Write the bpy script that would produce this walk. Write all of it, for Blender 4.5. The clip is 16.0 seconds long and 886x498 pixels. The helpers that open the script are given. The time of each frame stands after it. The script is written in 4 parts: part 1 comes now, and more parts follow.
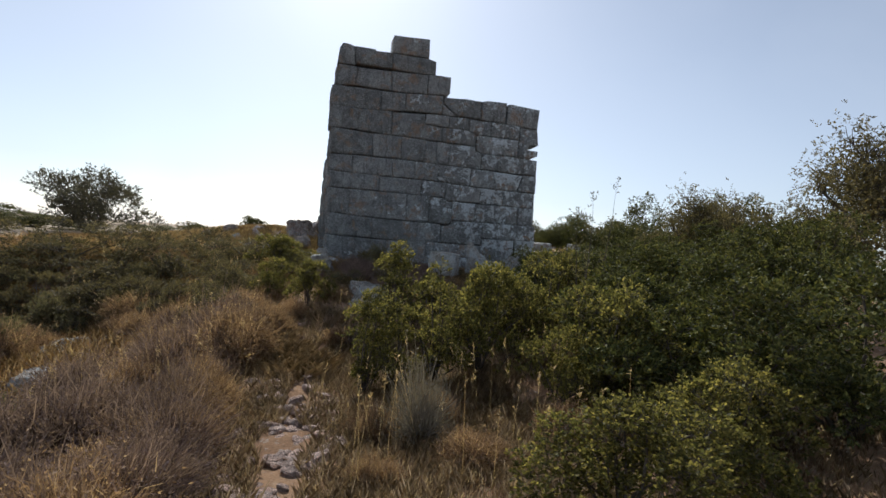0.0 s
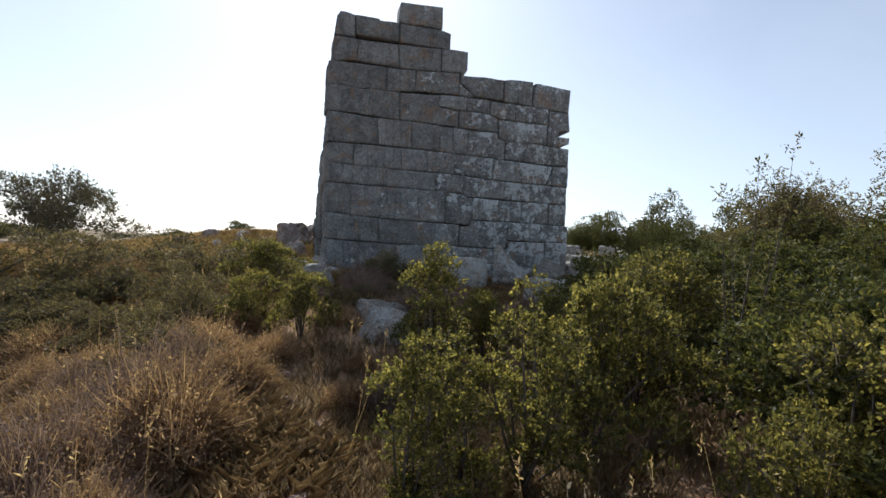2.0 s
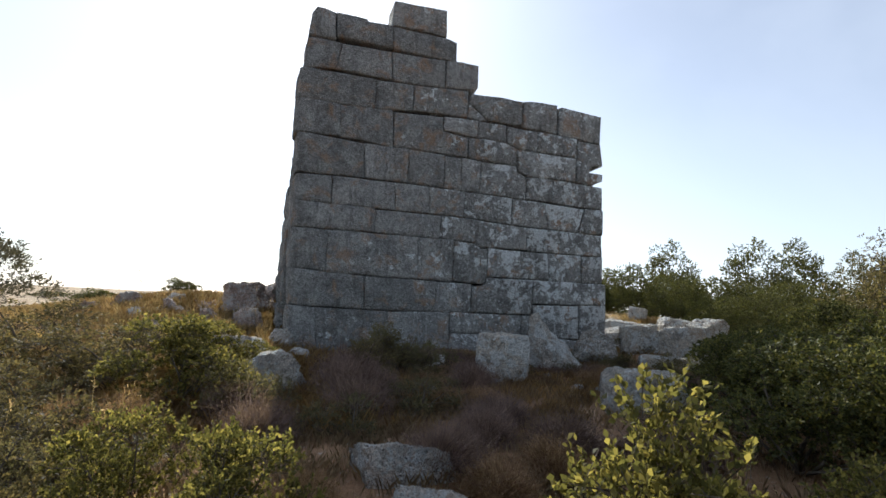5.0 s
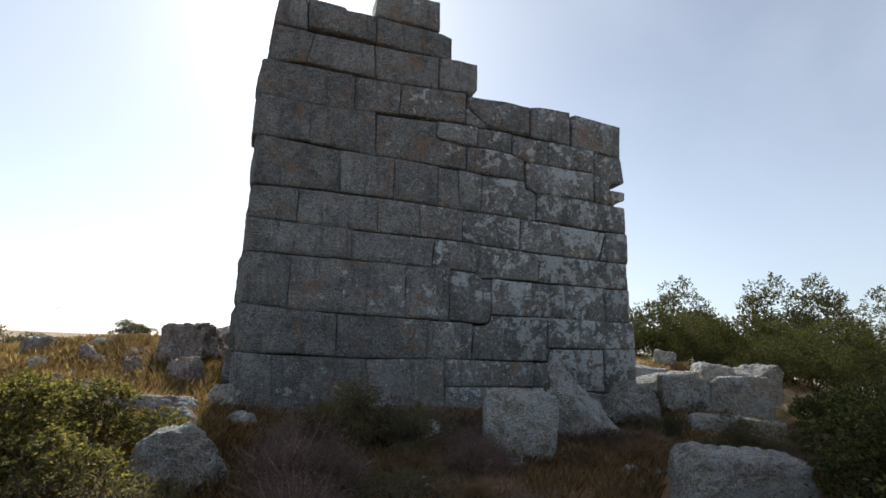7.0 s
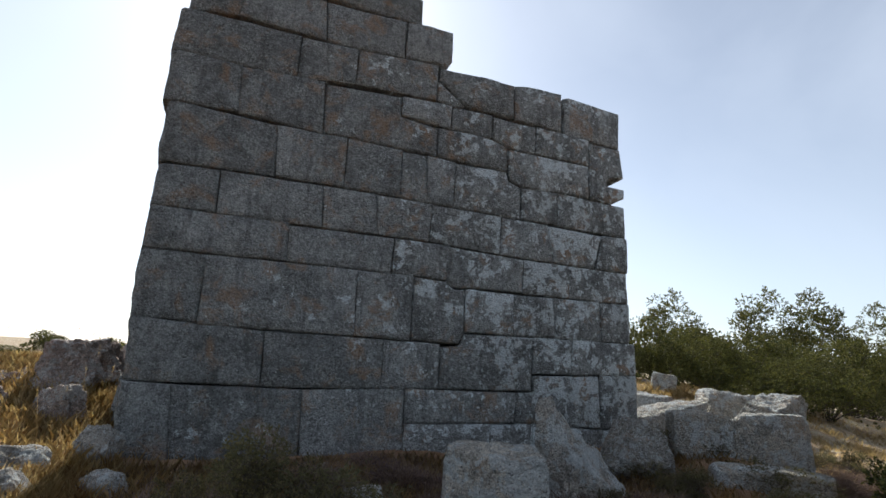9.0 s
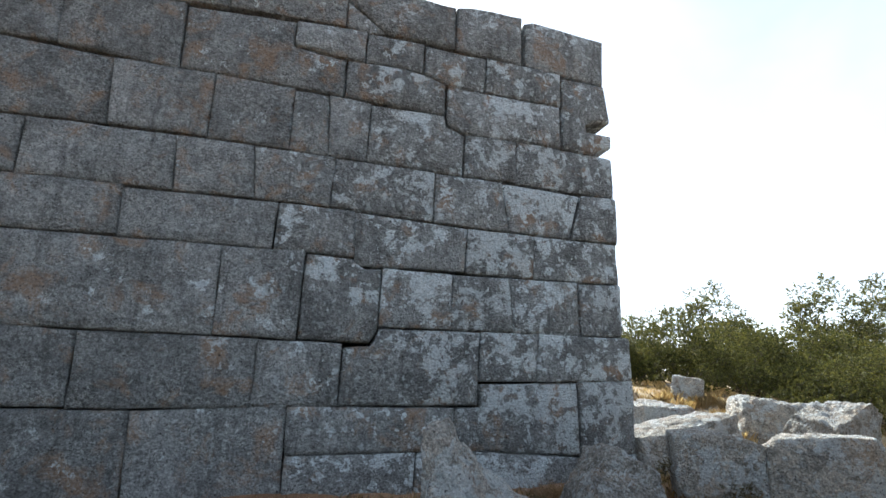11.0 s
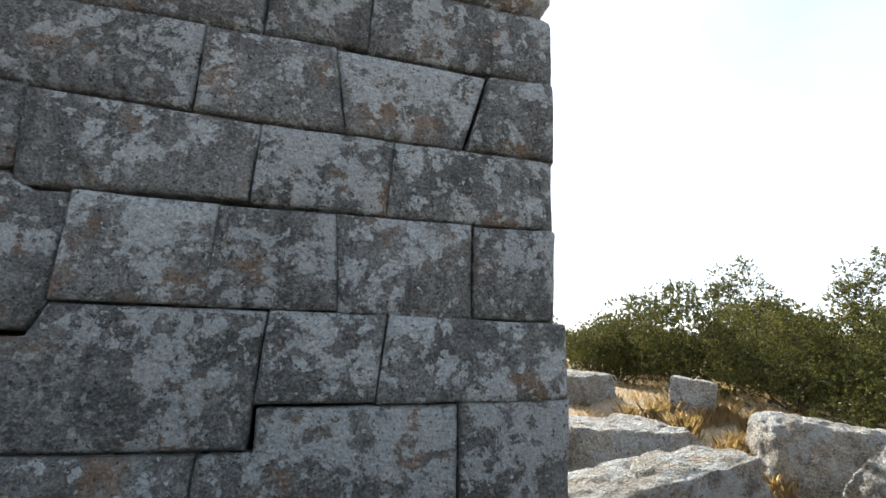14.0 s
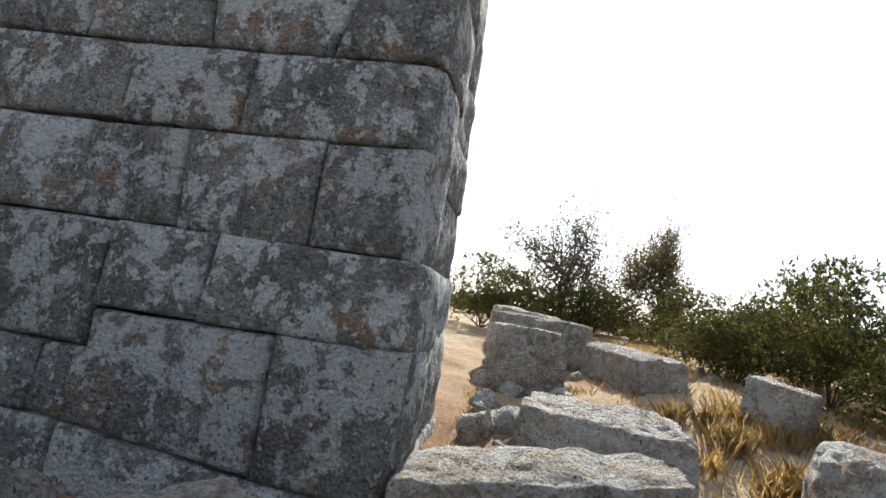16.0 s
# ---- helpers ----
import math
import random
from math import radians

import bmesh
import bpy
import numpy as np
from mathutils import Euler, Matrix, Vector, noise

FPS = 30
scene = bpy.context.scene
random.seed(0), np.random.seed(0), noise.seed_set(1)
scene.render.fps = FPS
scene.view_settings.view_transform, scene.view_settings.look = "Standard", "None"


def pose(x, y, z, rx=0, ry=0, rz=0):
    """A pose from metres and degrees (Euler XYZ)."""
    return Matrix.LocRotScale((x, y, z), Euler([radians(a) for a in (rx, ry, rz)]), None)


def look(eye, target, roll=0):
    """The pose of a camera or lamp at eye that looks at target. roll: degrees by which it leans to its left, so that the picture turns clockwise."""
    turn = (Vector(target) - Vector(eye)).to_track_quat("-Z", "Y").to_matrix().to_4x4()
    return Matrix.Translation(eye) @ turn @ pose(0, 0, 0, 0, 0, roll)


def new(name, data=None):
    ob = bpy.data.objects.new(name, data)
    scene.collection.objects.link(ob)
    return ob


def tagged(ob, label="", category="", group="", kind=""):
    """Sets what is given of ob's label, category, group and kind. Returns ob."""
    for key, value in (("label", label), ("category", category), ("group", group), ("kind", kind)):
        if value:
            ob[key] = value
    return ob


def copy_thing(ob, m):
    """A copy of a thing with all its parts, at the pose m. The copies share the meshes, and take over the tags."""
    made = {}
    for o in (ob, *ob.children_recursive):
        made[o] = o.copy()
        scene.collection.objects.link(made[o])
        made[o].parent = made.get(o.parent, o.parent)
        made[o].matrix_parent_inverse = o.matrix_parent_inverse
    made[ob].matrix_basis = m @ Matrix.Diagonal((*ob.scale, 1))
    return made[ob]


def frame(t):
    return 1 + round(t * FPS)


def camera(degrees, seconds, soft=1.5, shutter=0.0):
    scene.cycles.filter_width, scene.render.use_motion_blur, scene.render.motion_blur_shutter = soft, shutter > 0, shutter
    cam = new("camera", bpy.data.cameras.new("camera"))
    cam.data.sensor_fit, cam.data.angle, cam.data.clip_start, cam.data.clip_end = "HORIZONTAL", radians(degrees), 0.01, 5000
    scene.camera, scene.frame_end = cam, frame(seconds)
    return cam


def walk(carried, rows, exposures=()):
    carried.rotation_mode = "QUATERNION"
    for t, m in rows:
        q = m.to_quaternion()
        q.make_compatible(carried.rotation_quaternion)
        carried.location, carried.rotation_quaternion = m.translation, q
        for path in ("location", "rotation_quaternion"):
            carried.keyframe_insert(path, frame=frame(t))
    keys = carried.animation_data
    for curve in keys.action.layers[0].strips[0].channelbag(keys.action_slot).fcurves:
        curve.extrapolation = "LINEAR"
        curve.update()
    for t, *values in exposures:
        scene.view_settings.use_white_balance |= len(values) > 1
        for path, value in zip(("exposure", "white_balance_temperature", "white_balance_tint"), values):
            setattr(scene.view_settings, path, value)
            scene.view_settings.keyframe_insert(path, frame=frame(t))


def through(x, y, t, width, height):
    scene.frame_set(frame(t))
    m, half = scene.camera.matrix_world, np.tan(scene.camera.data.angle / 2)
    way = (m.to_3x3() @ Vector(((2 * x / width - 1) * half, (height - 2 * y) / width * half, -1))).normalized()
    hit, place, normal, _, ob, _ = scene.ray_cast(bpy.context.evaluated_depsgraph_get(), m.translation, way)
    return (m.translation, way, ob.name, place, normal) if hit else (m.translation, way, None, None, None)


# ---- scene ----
cam = camera(82.8, 16.0)
PATH = [
    (0, (0.138, -1.214, 1.722), (0.674, 0.713, 1.701), 4.4),
    (0.5, (0.113, -0.549, 1.695), (0.642, 1.38, 1.668), 4.2),
    (1, (0.154, 0.177, 1.746), (0.68, 2.107, 1.722), 3.8),
    (1.5, (0.07, 0.942, 1.713), (0.594, 2.872, 1.708), 3.8),
    (2, (0.224, 1.6, 1.65), (0.771, 3.524, 1.65), 3.4),
    (2.5, (0.347, 2.444, 1.725), (0.914, 4.362, 1.729), 3.2),
    (3, (0.262, 3.218, 1.791), (0.837, 5.134, 1.802), 3.4),
    (3.5, (0.254, 3.831, 1.895), (0.869, 5.734, 1.921), 3.2),
    (4, (0.225, 4.316, 1.92), (0.865, 6.21, 1.984), 3.0),
    (4.2, (0.208, 4.532, 1.922), (0.854, 6.422, 2.024), 2.9),
    (6.3, (0.914, 6.889, 1.873), (1.578, 8.749, 2.192), 2.9),
    (6.5, (0.984, 7.098, 1.912), (1.65, 8.954, 2.247), 2.7),
    (7, (1.084, 7.448, 1.945), (1.749, 9.294, 2.329), 2.5),
    (7.5, (1.264, 7.858, 1.91), (1.948, 9.692, 2.319), 2.3),
    (8, (1.539, 8.353, 1.965), (2.233, 10.179, 2.395), 2.2),
    (8.5, (1.736, 8.756, 2.041), (2.438, 10.578, 2.474), 2.3),
    (9, (1.978, 8.954, 2.186), (2.696, 10.772, 2.611), 3.1),
    (9.2, (2.148, 9.03, 2.152), (2.885, 10.845, 2.553), 3.3),
    (11.3, (4.334, 10.663, 2.208), (4.856, 12.54, 2.661), 1.8),
    (11.5, (4.419, 10.871, 2.21), (4.92, 12.753, 2.664), 1.9),
    (12, (4.75, 11.346, 2.277), (5.263, 13.225, 2.731), 1.8),
    (12.5, (5.168, 11.723, 2.303), (5.703, 13.601, 2.733), 1.4),
    (13, (5.508, 12.158, 2.322), (6.057, 14.037, 2.73), 1.5),
    (13.5, (6.049, 12.382, 2.362), (6.578, 14.271, 2.755), 1.7),
    (14, (6.58, 12.546, 2.401), (7.053, 14.452, 2.781), 2.2),
    (14.5, (7.172, 12.758, 2.453), (7.553, 14.69, 2.802), 3.6),
    (15, (7.8, 12.668, 2.475), (7.977, 14.633, 2.799), 6.1),
    (15.5, (8.39, 12.756, 2.461), (8.209, 14.733, 2.705), 8.7),
    (16, (8.963, 12.996, 2.428), (8.611, 14.957, 2.609), 9.1),
]
EXPOSURES = [(0.0, -0.05, 5800, 9), (4.0, 0.6, 5900, 9), (6.5, 0.25, 6000, 8), (7.0, 0.2, 6000, 8), (7.5, 0.25, 6000, 8), (8.0, -0.02, 6000, 8), (8.5, 0.32, 6000, 8), (9.2, 0.4, 6000, 8), (11.3, 1.35, 5900, 6), (12.5, 1.25, 6100, 7), (14.0, 1.2, 6300, 8), (15.0, 0.98, 6350, 9), (15.6, 0.78, 6400, 9), (16.0, 0.9, 6400, 10)]
walk(cam, [(t, look(eye, target, roll)) for t, eye, target, roll in PATH], EXPOSURES)

# ---- sky and sun: late sun behind the tower, hazy sky ----
SUN_EL, SUN_AZ = radians(37.5), radians(1.5)
world = bpy.data.worlds.new("sky")
scene.world = world
world.use_nodes = True
wn, wl = world.node_tree.nodes, world.node_tree.links
sky = wn.new("ShaderNodeTexSky")
sky.sky_type = "NISHITA"
sky.sun_disc = False
sky.sun_elevation, sky.sun_rotation = SUN_EL, SUN_AZ
sky.altitude, sky.air_density, sky.dust_density, sky.ozone_density = 100, 1.0, 0.7, 1.0
haze = wn.new("ShaderNodeHueSaturation")
haze.inputs["Saturation"].default_value = 0.52
wl.new(sky.outputs[0], haze.inputs["Color"])
# thin uneven veil of high haze over the whole sky
veil = wn.new("ShaderNodeTexNoise")
veil.inputs["Scale"].default_value, veil.inputs["Detail"].default_value, veil.inputs["Distortion"].default_value = 2.2, 5, 0.6
wl.new(wn.new("ShaderNodeTexCoord").outputs["Generated"], veil.inputs["Vector"])
thick = wn.new("ShaderNodeMapRange")
thick.inputs[1].default_value, thick.inputs[2].default_value = 0.35, 0.7
thick.inputs[3].default_value, thick.inputs[4].default_value = 0.06, 0.3
wl.new(veil.outputs[0], thick.inputs[0])
cloud = wn.new("ShaderNodeMix")
cloud.data_type = "RGBA"
wl.new(thick.outputs[0], cloud.inputs[0])
wl.new(haze.outputs[0], cloud.inputs[6])
cloud.inputs[7].default_value = (7.0, 7.3, 7.9, 1)
wl.new(cloud.outputs[2], wn["Background"].inputs[0])
wn["Background"].inputs[1].default_value = 0.11
sun = new("sun", bpy.data.lights.new("sun", "SUN"))
sun.data.energy, sun.data.angle, sun.data.color = 4.4, radians(0.6), (1.0, 0.93, 0.82)
sun.matrix_world = look((40 * math.sin(SUN_AZ), 40 * math.cos(SUN_AZ), 40 * math.tan(SUN_EL)), (0, 0, 0))

# ---- materials ----
def material(name, rough=0.9, spec=0.2):
    m = bpy.data.materials.new(name)
    m.use_nodes = True
    nt = m.node_tree
    bsdf = nt.nodes["Principled BSDF"]
    bsdf.inputs["Roughness"].default_value = rough
    bsdf.inputs["Specular IOR Level"].default_value = spec
    return m, nt, bsdf


def noise_node(nt, vec, scale, detail=6, rough=0.6, dist=0.0):
    n = nt.nodes.new("ShaderNodeTexNoise")
    n.inputs["Scale"].default_value, n.inputs["Detail"].default_value = scale, detail
    n.inputs["Roughness"].default_value, n.inputs["Distortion"].default_value = rough, dist
    nt.links.new(vec, n.inputs["Vector"])
    return n.outputs[0]


def ramp(nt, fac, *stops):
    r = nt.nodes.new("ShaderNodeValToRGB")
    while len(r.color_ramp.elements) < len(stops):
        r.color_ramp.elements.new(0.5)
    for e, (pos, col) in zip(r.color_ramp.elements, stops):
        e.position = pos
        e.color = (*col, 1) if isinstance(col, tuple) else (col, col, col, 1)
    nt.links.new(fac, r.inputs[0])
    return r.outputs[0]


def mix(nt, fac, a, b, kind="MIX"):
    n = nt.nodes.new("ShaderNodeMix")
    n.data_type, n.blend_type = "RGBA", kind
    for sock, v in ((n.inputs[0], fac), (n.inputs[6], a), (n.inputs[7], b)):
        if hasattr(v, "is_linked"):
            nt.links.new(v, sock)
        elif isinstance(v, tuple):
            sock.default_value = (*v, 1)
        else:
            sock.default_value = v
    return n.outputs[2]


def bump(nt, bsdf, height, strength, distance):
    b = nt.nodes.new("ShaderNodeBump")
    b.inputs["Strength"].default_value, b.inputs["Distance"].default_value = strength, distance
    nt.links.new(height, b.inputs["Height"])
    nt.links.new(b.outputs[0], bsdf.inputs["Normal"])


def place(nt, shift=False):
    """World-size coordinates, moved by the object's own random number where asked."""
    if not shift:
        return nt.nodes.new("ShaderNodeNewGeometry").outputs["Position"]
    c = nt.nodes.new("ShaderNodeTexCoord")
    info = nt.nodes.new("ShaderNodeObjectInfo")
    add = nt.nodes.new("ShaderNodeVectorMath")
    add.operation = "MULTIPLY_ADD"
    nt.links.new(info.outputs["Random"], add.inputs[0])
    add.inputs[1].default_value = (37.0, 23.0, 51.0)
    nt.links.new(c.outputs["Object"], add.inputs[2])
    return add.outputs[0]


def stone_material(name, dark, light, lichen=0.5, orange=0.5, warm=(0.33, 0.20, 0.11), spread=None, streak=0.0, grime=0.8, crusted=0.75):
    """Weathered limestone: mottled grey, grain, dark stains, rusty and pale lichen. spread: where on the tower the pale lichen thrives."""
    m, nt, bsdf = material(name, 0.92, 0.15)
    v = place(nt, True)
    info = nt.nodes.new("ShaderNodeObjectInfo")
    base = ramp(nt, noise_node(nt, v, 1.9, 9, 0.68), (0.32, dark), (0.68, light))
    base = mix(nt, 1.0, base, ramp(nt, info.outputs["Random"], (0.0, 0.74), (1.0, 1.16)), "MULTIPLY")
    grain = ramp(nt, noise_node(nt, v, 62, 5, 0.7), (0.4, 0.66), (0.5, 1.0), (0.62, 1.32))
    base = mix(nt, 1.0, base, grain, "MULTIPLY")
    mottle = ramp(nt, noise_node(nt, v, 17, 6, 0.7, 0.5), (0.38, 0.68), (0.62, 1.28))
    base = mix(nt, 1.0, base, mottle, "MULTIPLY")
    dirt = ramp(nt, noise_node(nt, v, 4.0, 9, 0.76, 0.8), (0.5, 0.0), (0.62, grime))
    base = mix(nt, dirt, base, mix(nt, 1.0, (0.14, 0.14, 0.132), grain, "MULTIPLY"))
    if streak:
        # dark runs of old rainwater
        mp = nt.nodes.new("ShaderNodeMapping")
        mp.inputs["Scale"].default_value = (7.0, 7.0, 0.7)
        nt.links.new(place(nt), mp.inputs[0])
        runs = ramp(nt, noise_node(nt, mp.outputs[0], 1.0, 5, 0.65), (0.54, 0.0), (0.68, streak))
        base = mix(nt, runs, base, mix(nt, 1.0, (0.13, 0.132, 0.128), grain, "MULTIPLY"))
    rust = ramp(nt, noise_node(nt, v, 2.6, 7, 0.66, 0.5), (0.54, 0.0), (0.65, orange))
    base = mix(nt, rust, base, warm)
    def sums(op, x, y):
        n = nt.nodes.new("ShaderNodeMath")
        n.operation = op
        for sock, val in zip(n.inputs, (x, y)):
            if hasattr(val, "is_linked"):
                nt.links.new(val, sock)
            else:
                sock.default_value = val
        return n.outputs[0]

    def span(val, a, b, lo, hi):
        n = nt.nodes.new("ShaderNodeMapRange")
        for sock, num in zip(list(n.inputs)[1:5], (a, b, lo, hi)):
            sock.default_value = num
        nt.links.new(val, n.inputs[0])
        return n.outputs[0]

    where = ramp(nt, info.outputs["Random"], (0.0, 0.75 * lichen), (0.4, lichen))
    patches = sums("ADD", noise_node(nt, v, 5.0, 11, 0.68, 0.2), sums("MULTIPLY", sums("SUBTRACT", noise_node(nt, v, 1.3, 3, 0.5), 0.5), 0.5))
    if spread:
        # the lichen thrives on one side of the tower, and on the upper part of each block
        sep = nt.nodes.new("ShaderNodeSeparateXYZ")
        nt.links.new(place(nt), sep.inputs[0])
        own = nt.nodes.new("ShaderNodeSeparateXYZ")
        nt.links.new(nt.nodes.new("ShaderNodeTexCoord").outputs["Object"], own.inputs[0])
        cover = sums("MULTIPLY", span(sep.outputs[0], spread[0], spread[1], 0.1, 1.0), span(sep.outputs[2], spread[2], spread[3], 1.0, 0.35))
        cover = sums("MULTIPLY", cover, span(own.outputs[2], -0.3, 0.25, 0.7, 1.15))
        patches = sums("ADD", patches, sums("MULTIPLY", sums("SUBTRACT", cover, 0.85), 0.2))
    patches = sums("ADD", patches, sums("MULTIPLY", sums("SUBTRACT", noise_node(nt, v, 38, 5, 0.7), 0.5), 0.22))
    spots = ramp(nt, patches, (0.535, 0.0), (0.550, 0.82), (0.60, 1.0))
    dots = ramp(nt, noise_node(nt, v, 11.0, 3, 0.5, 0.1), (0.615, 0.0), (0.635, 1.0))
    if spread:
        dots = mix(nt, 1.0, dots, span(cover, 0.3, 0.8, 0.1, 1.0), "MULTIPLY")
    spots = mix(nt, 1.0, spots, dots, "LIGHTEN")
    spots = mix(nt, 1.0, spots, ramp(nt, noise_node(nt, v, 75, 4, 0.7), (0.38, 0.4), (0.47, 1.0)), "MULTIPLY")
    pale = ramp(nt, noise_node(nt, v, 26, 6, 0.7), (0.36, (0.58, 0.64, 0.66)), (0.60, (0.88, 0.93, 0.94)))
    base = mix(nt, mix(nt, 1.0, spots, where, "MULTIPLY"), base, pale)
    fine = ramp(nt, noise_node(nt, v, 21.0, 4, 0.6), (0.64, 0.0), (0.66, 0.45 * lichen))
    base = mix(nt, fine, base, (0.66, 0.68, 0.65))
    # crusts of tiny grey lichen cells, a centimetre or two across
    crust = ramp(nt, noise_node(nt, v, 30, 7, 0.78, 0.4), (0.50, 0.0), (0.56, 1.0))
    crust = mix(nt, 1.0, crust, ramp(nt, noise_node(nt, v, 3.1, 4, 0.6), (0.42, 0.05), (0.60, crusted)), "MULTIPLY")
    base = mix(nt, crust, base, ramp(nt, noise_node(nt, v, 90, 3, 0.6), (0.35, (0.46, 0.475, 0.46)), (0.65, (0.84, 0.85, 0.82))))
    black = ramp(nt, noise_node(nt, v, 34.0, 4, 0.65), (0.61, 0.0), (0.66, 0.85))
    base = mix(nt, black, base, (0.05, 0.05, 0.048))
    nt.links.new(base, bsdf.inputs["Base Color"])
    h1 = noise_node(nt, v, 11, 12, 0.72, 0.6)
    pits = nt.nodes.new("ShaderNodeTexVoronoi")
    pits.inputs["Scale"].default_value = 34
    nt.links.new(v, pits.inputs["Vector"])
    h2 = mix(nt, 0.5, noise_node(nt, v, 40, 6, 0.8, 0.5), pits.outputs["Distance"])
    bump(nt, bsdf, mix(nt, 0.42, h1, h2), 1.0, 0.22)
    return m


WALL = stone_material("wall_stone", (0.21, 0.216, 0.213), (0.45, 0.457, 0.448), 1.0, 0.6, (0.42, 0.26, 0.15), (1.8, 6.6, 3.8, 9.0), 0.75, 0.65, 0.5)
BLOCK = stone_material("fallen_stone", (0.40, 0.36, 0.305), (0.68, 0.615, 0.52), 0.6, 0.5, (0.46, 0.32, 0.2), grime=0.65)
ROCK = stone_material("limestone", (0.42, 0.38, 0.33), (0.67, 0.61, 0.535), 0.6, 0.45, (0.44, 0.29, 0.19), grime=0.45)

PATHSTONE = stone_material("path_stone", (0.60, 0.40, 0.31), (0.80, 0.62, 0.53), 0.0, 0.6, (0.48, 0.23, 0.12), grime=0.1, crusted=0.2)
HEAP = stone_material("brown_limestone", (0.42, 0.31, 0.26), (0.66, 0.52, 0.44), 0.4, 0.6, (0.46, 0.28, 0.2), grime=0.3)

# near-black filler: the darkness of the tower's open joints is put into its colour
FILLER, cnt, cb = material("dark_filler", 1.0, 0.05)
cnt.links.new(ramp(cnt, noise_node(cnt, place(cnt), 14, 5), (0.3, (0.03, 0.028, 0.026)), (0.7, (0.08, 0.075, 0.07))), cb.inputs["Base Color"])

SOIL, snt, sb = material("dry_soil", 1.0, 0.05)
sv = place(snt)
soil = ramp(snt, noise_node(snt, sv, 0.7, 8, 0.6), (0.3, (0.21, 0.12, 0.07)), (0.55, (0.33, 0.205, 0.12)), (0.75, (0.40, 0.28, 0.18)))
# trodden pale straw litter over the soil behind the tower
ssep = snt.nodes.new("ShaderNodeSeparateXYZ")
snt.links.new(sv, ssep.inputs[0])
litter = snt.nodes.new("ShaderNodeMapRange")
litter.inputs[1].default_value, litter.inputs[2].default_value = 8.2, 9.2
snt.links.new(ssep.outputs[0], litter.inputs[0])
far = snt.nodes.new("ShaderNodeMapRange")
far.inputs[1].default_value, far.inputs[2].default_value = 17.0, 22.0
snt.links.new(ssep.outputs[1], far.inputs[0])
level = snt.nodes.new("ShaderNodeMapRange")
level.inputs[1].default_value, level.inputs[2].default_value = 10.0, 13.0
snt.links.new(ssep.outputs[1], level.inputs[0])
strawy = mix(snt, 1.0, mix(snt, 1.0, mix(snt, 1.0, litter.outputs[0], level.outputs[0], "MULTIPLY"), far.outputs[0], "LIGHTEN"), ramp(snt, noise_node(snt, sv, 1.6, 8, 0.7), (0.38, 0.2), (0.56, 0.85)), "MULTIPLY")
soil = mix(snt, strawy, soil, ramp(snt, noise_node(snt, sv, 24, 5, 0.7), (0.4, (0.44, 0.36, 0.24)), (0.6, (0.62, 0.54, 0.40))))
soil = mix(snt, 1.0, soil, ramp(snt, noise_node(snt, sv, 30, 6, 0.75), (0.3, 0.6), (0.7, 1.25)), "MULTIPLY")
soil = mix(snt, ramp(snt, noise_node(snt, sv, 11, 5, 0.7), (0.58, 0.0), (0.66, 0.8)), soil, (0.42, 0.37, 0.32))
snt.links.new(soil, sb.inputs["Base Color"])
bump(snt, sb, mix(snt, 0.5, noise_node(snt, sv, 9, 8, 0.7), noise_node(snt, sv, 50, 5, 0.7)), 0.9, 0.04)


def leaf_material(name, low, mid, high, through=0.5, rough=0.6):
    m, nt, bsdf = material(name, rough, 0.15)
    geo = nt.nodes.new("ShaderNodeNewGeometry")
    col = ramp(nt, geo.outputs["Random Per Island"], (0.0, low), (0.55, mid), (1.0, high))
    patch = ramp(nt, noise_node(nt, geo.outputs["Position"], 1.3, 3), (0.3, 0.7), (0.7, 1.3))
    col = mix(nt, 1.0, col, patch, "MULTIPLY")
    nt.links.new(col, bsdf.inputs["Base Color"])
    if through:
        tr = nt.nodes.new("ShaderNodeBsdfTranslucent")
        nt.links.new(mix(nt, 1.0, col, (1.5, 1.4, 0.85), "MULTIPLY"), tr.inputs[0])
        sh = nt.nodes.new("ShaderNodeMixShader")
        sh.inputs[0].default_value = through
        nt.links.new(bsdf.outputs[0], sh.inputs[1])
        nt.links.new(tr.outputs[0], sh.inputs[2])
        nt.links.new(sh.outputs[0], nt.nodes["Material Output"].inputs[0])
    return m


LEAF = leaf_material("green_leaf", (0.06, 0.062, 0.025), (0.13, 0.126, 0.045), (0.29, 0.25, 0.085), 0.6)
DARKLEAF = leaf_material("dark_leaf", (0.036, 0.042, 0.018), (0.085, 0.095, 0.032), (0.21, 0.195, 0.06), 0.3)
GREYLEAF = leaf_material("grey_leaf", (0.085, 0.085, 0.05), (0.14, 0.13, 0.075), (0.2, 0.17, 0.1))
DRYLEAF = leaf_material("dry_twig", (0.10, 0.071, 0.066), (0.175, 0.125, 0.115), (0.29, 0.21, 0.19), 0.35, 0.8)
BURNET = leaf_material("red_brown_twig", (0.14, 0.09, 0.06), (0.26, 0.17, 0.115), (0.42, 0.30, 0.20), 0.45, 0.85)
STRAW = leaf_material("straw", (0.31, 0.215, 0.12), (0.44, 0.32, 0.19), (0.58, 0.45, 0.29), 0.45, 0.7)
GOLD = leaf_material("golden_straw", (0.40, 0.30, 0.18), (0.54, 0.43, 0.27), (0.66, 0.55, 0.37), 0.45, 0.7)
BROWNGRASS = leaf_material("brown_grass", (0.22, 0.17, 0.13), (0.35, 0.275, 0.21), (0.5, 0.41, 0.32), 0.45, 0.8)
OLIVELEAF = leaf_material("olive_leaf", (0.06, 0.055, 0.034), (0.115, 0.10, 0.055), (0.23, 0.185, 0.09), 0.45)
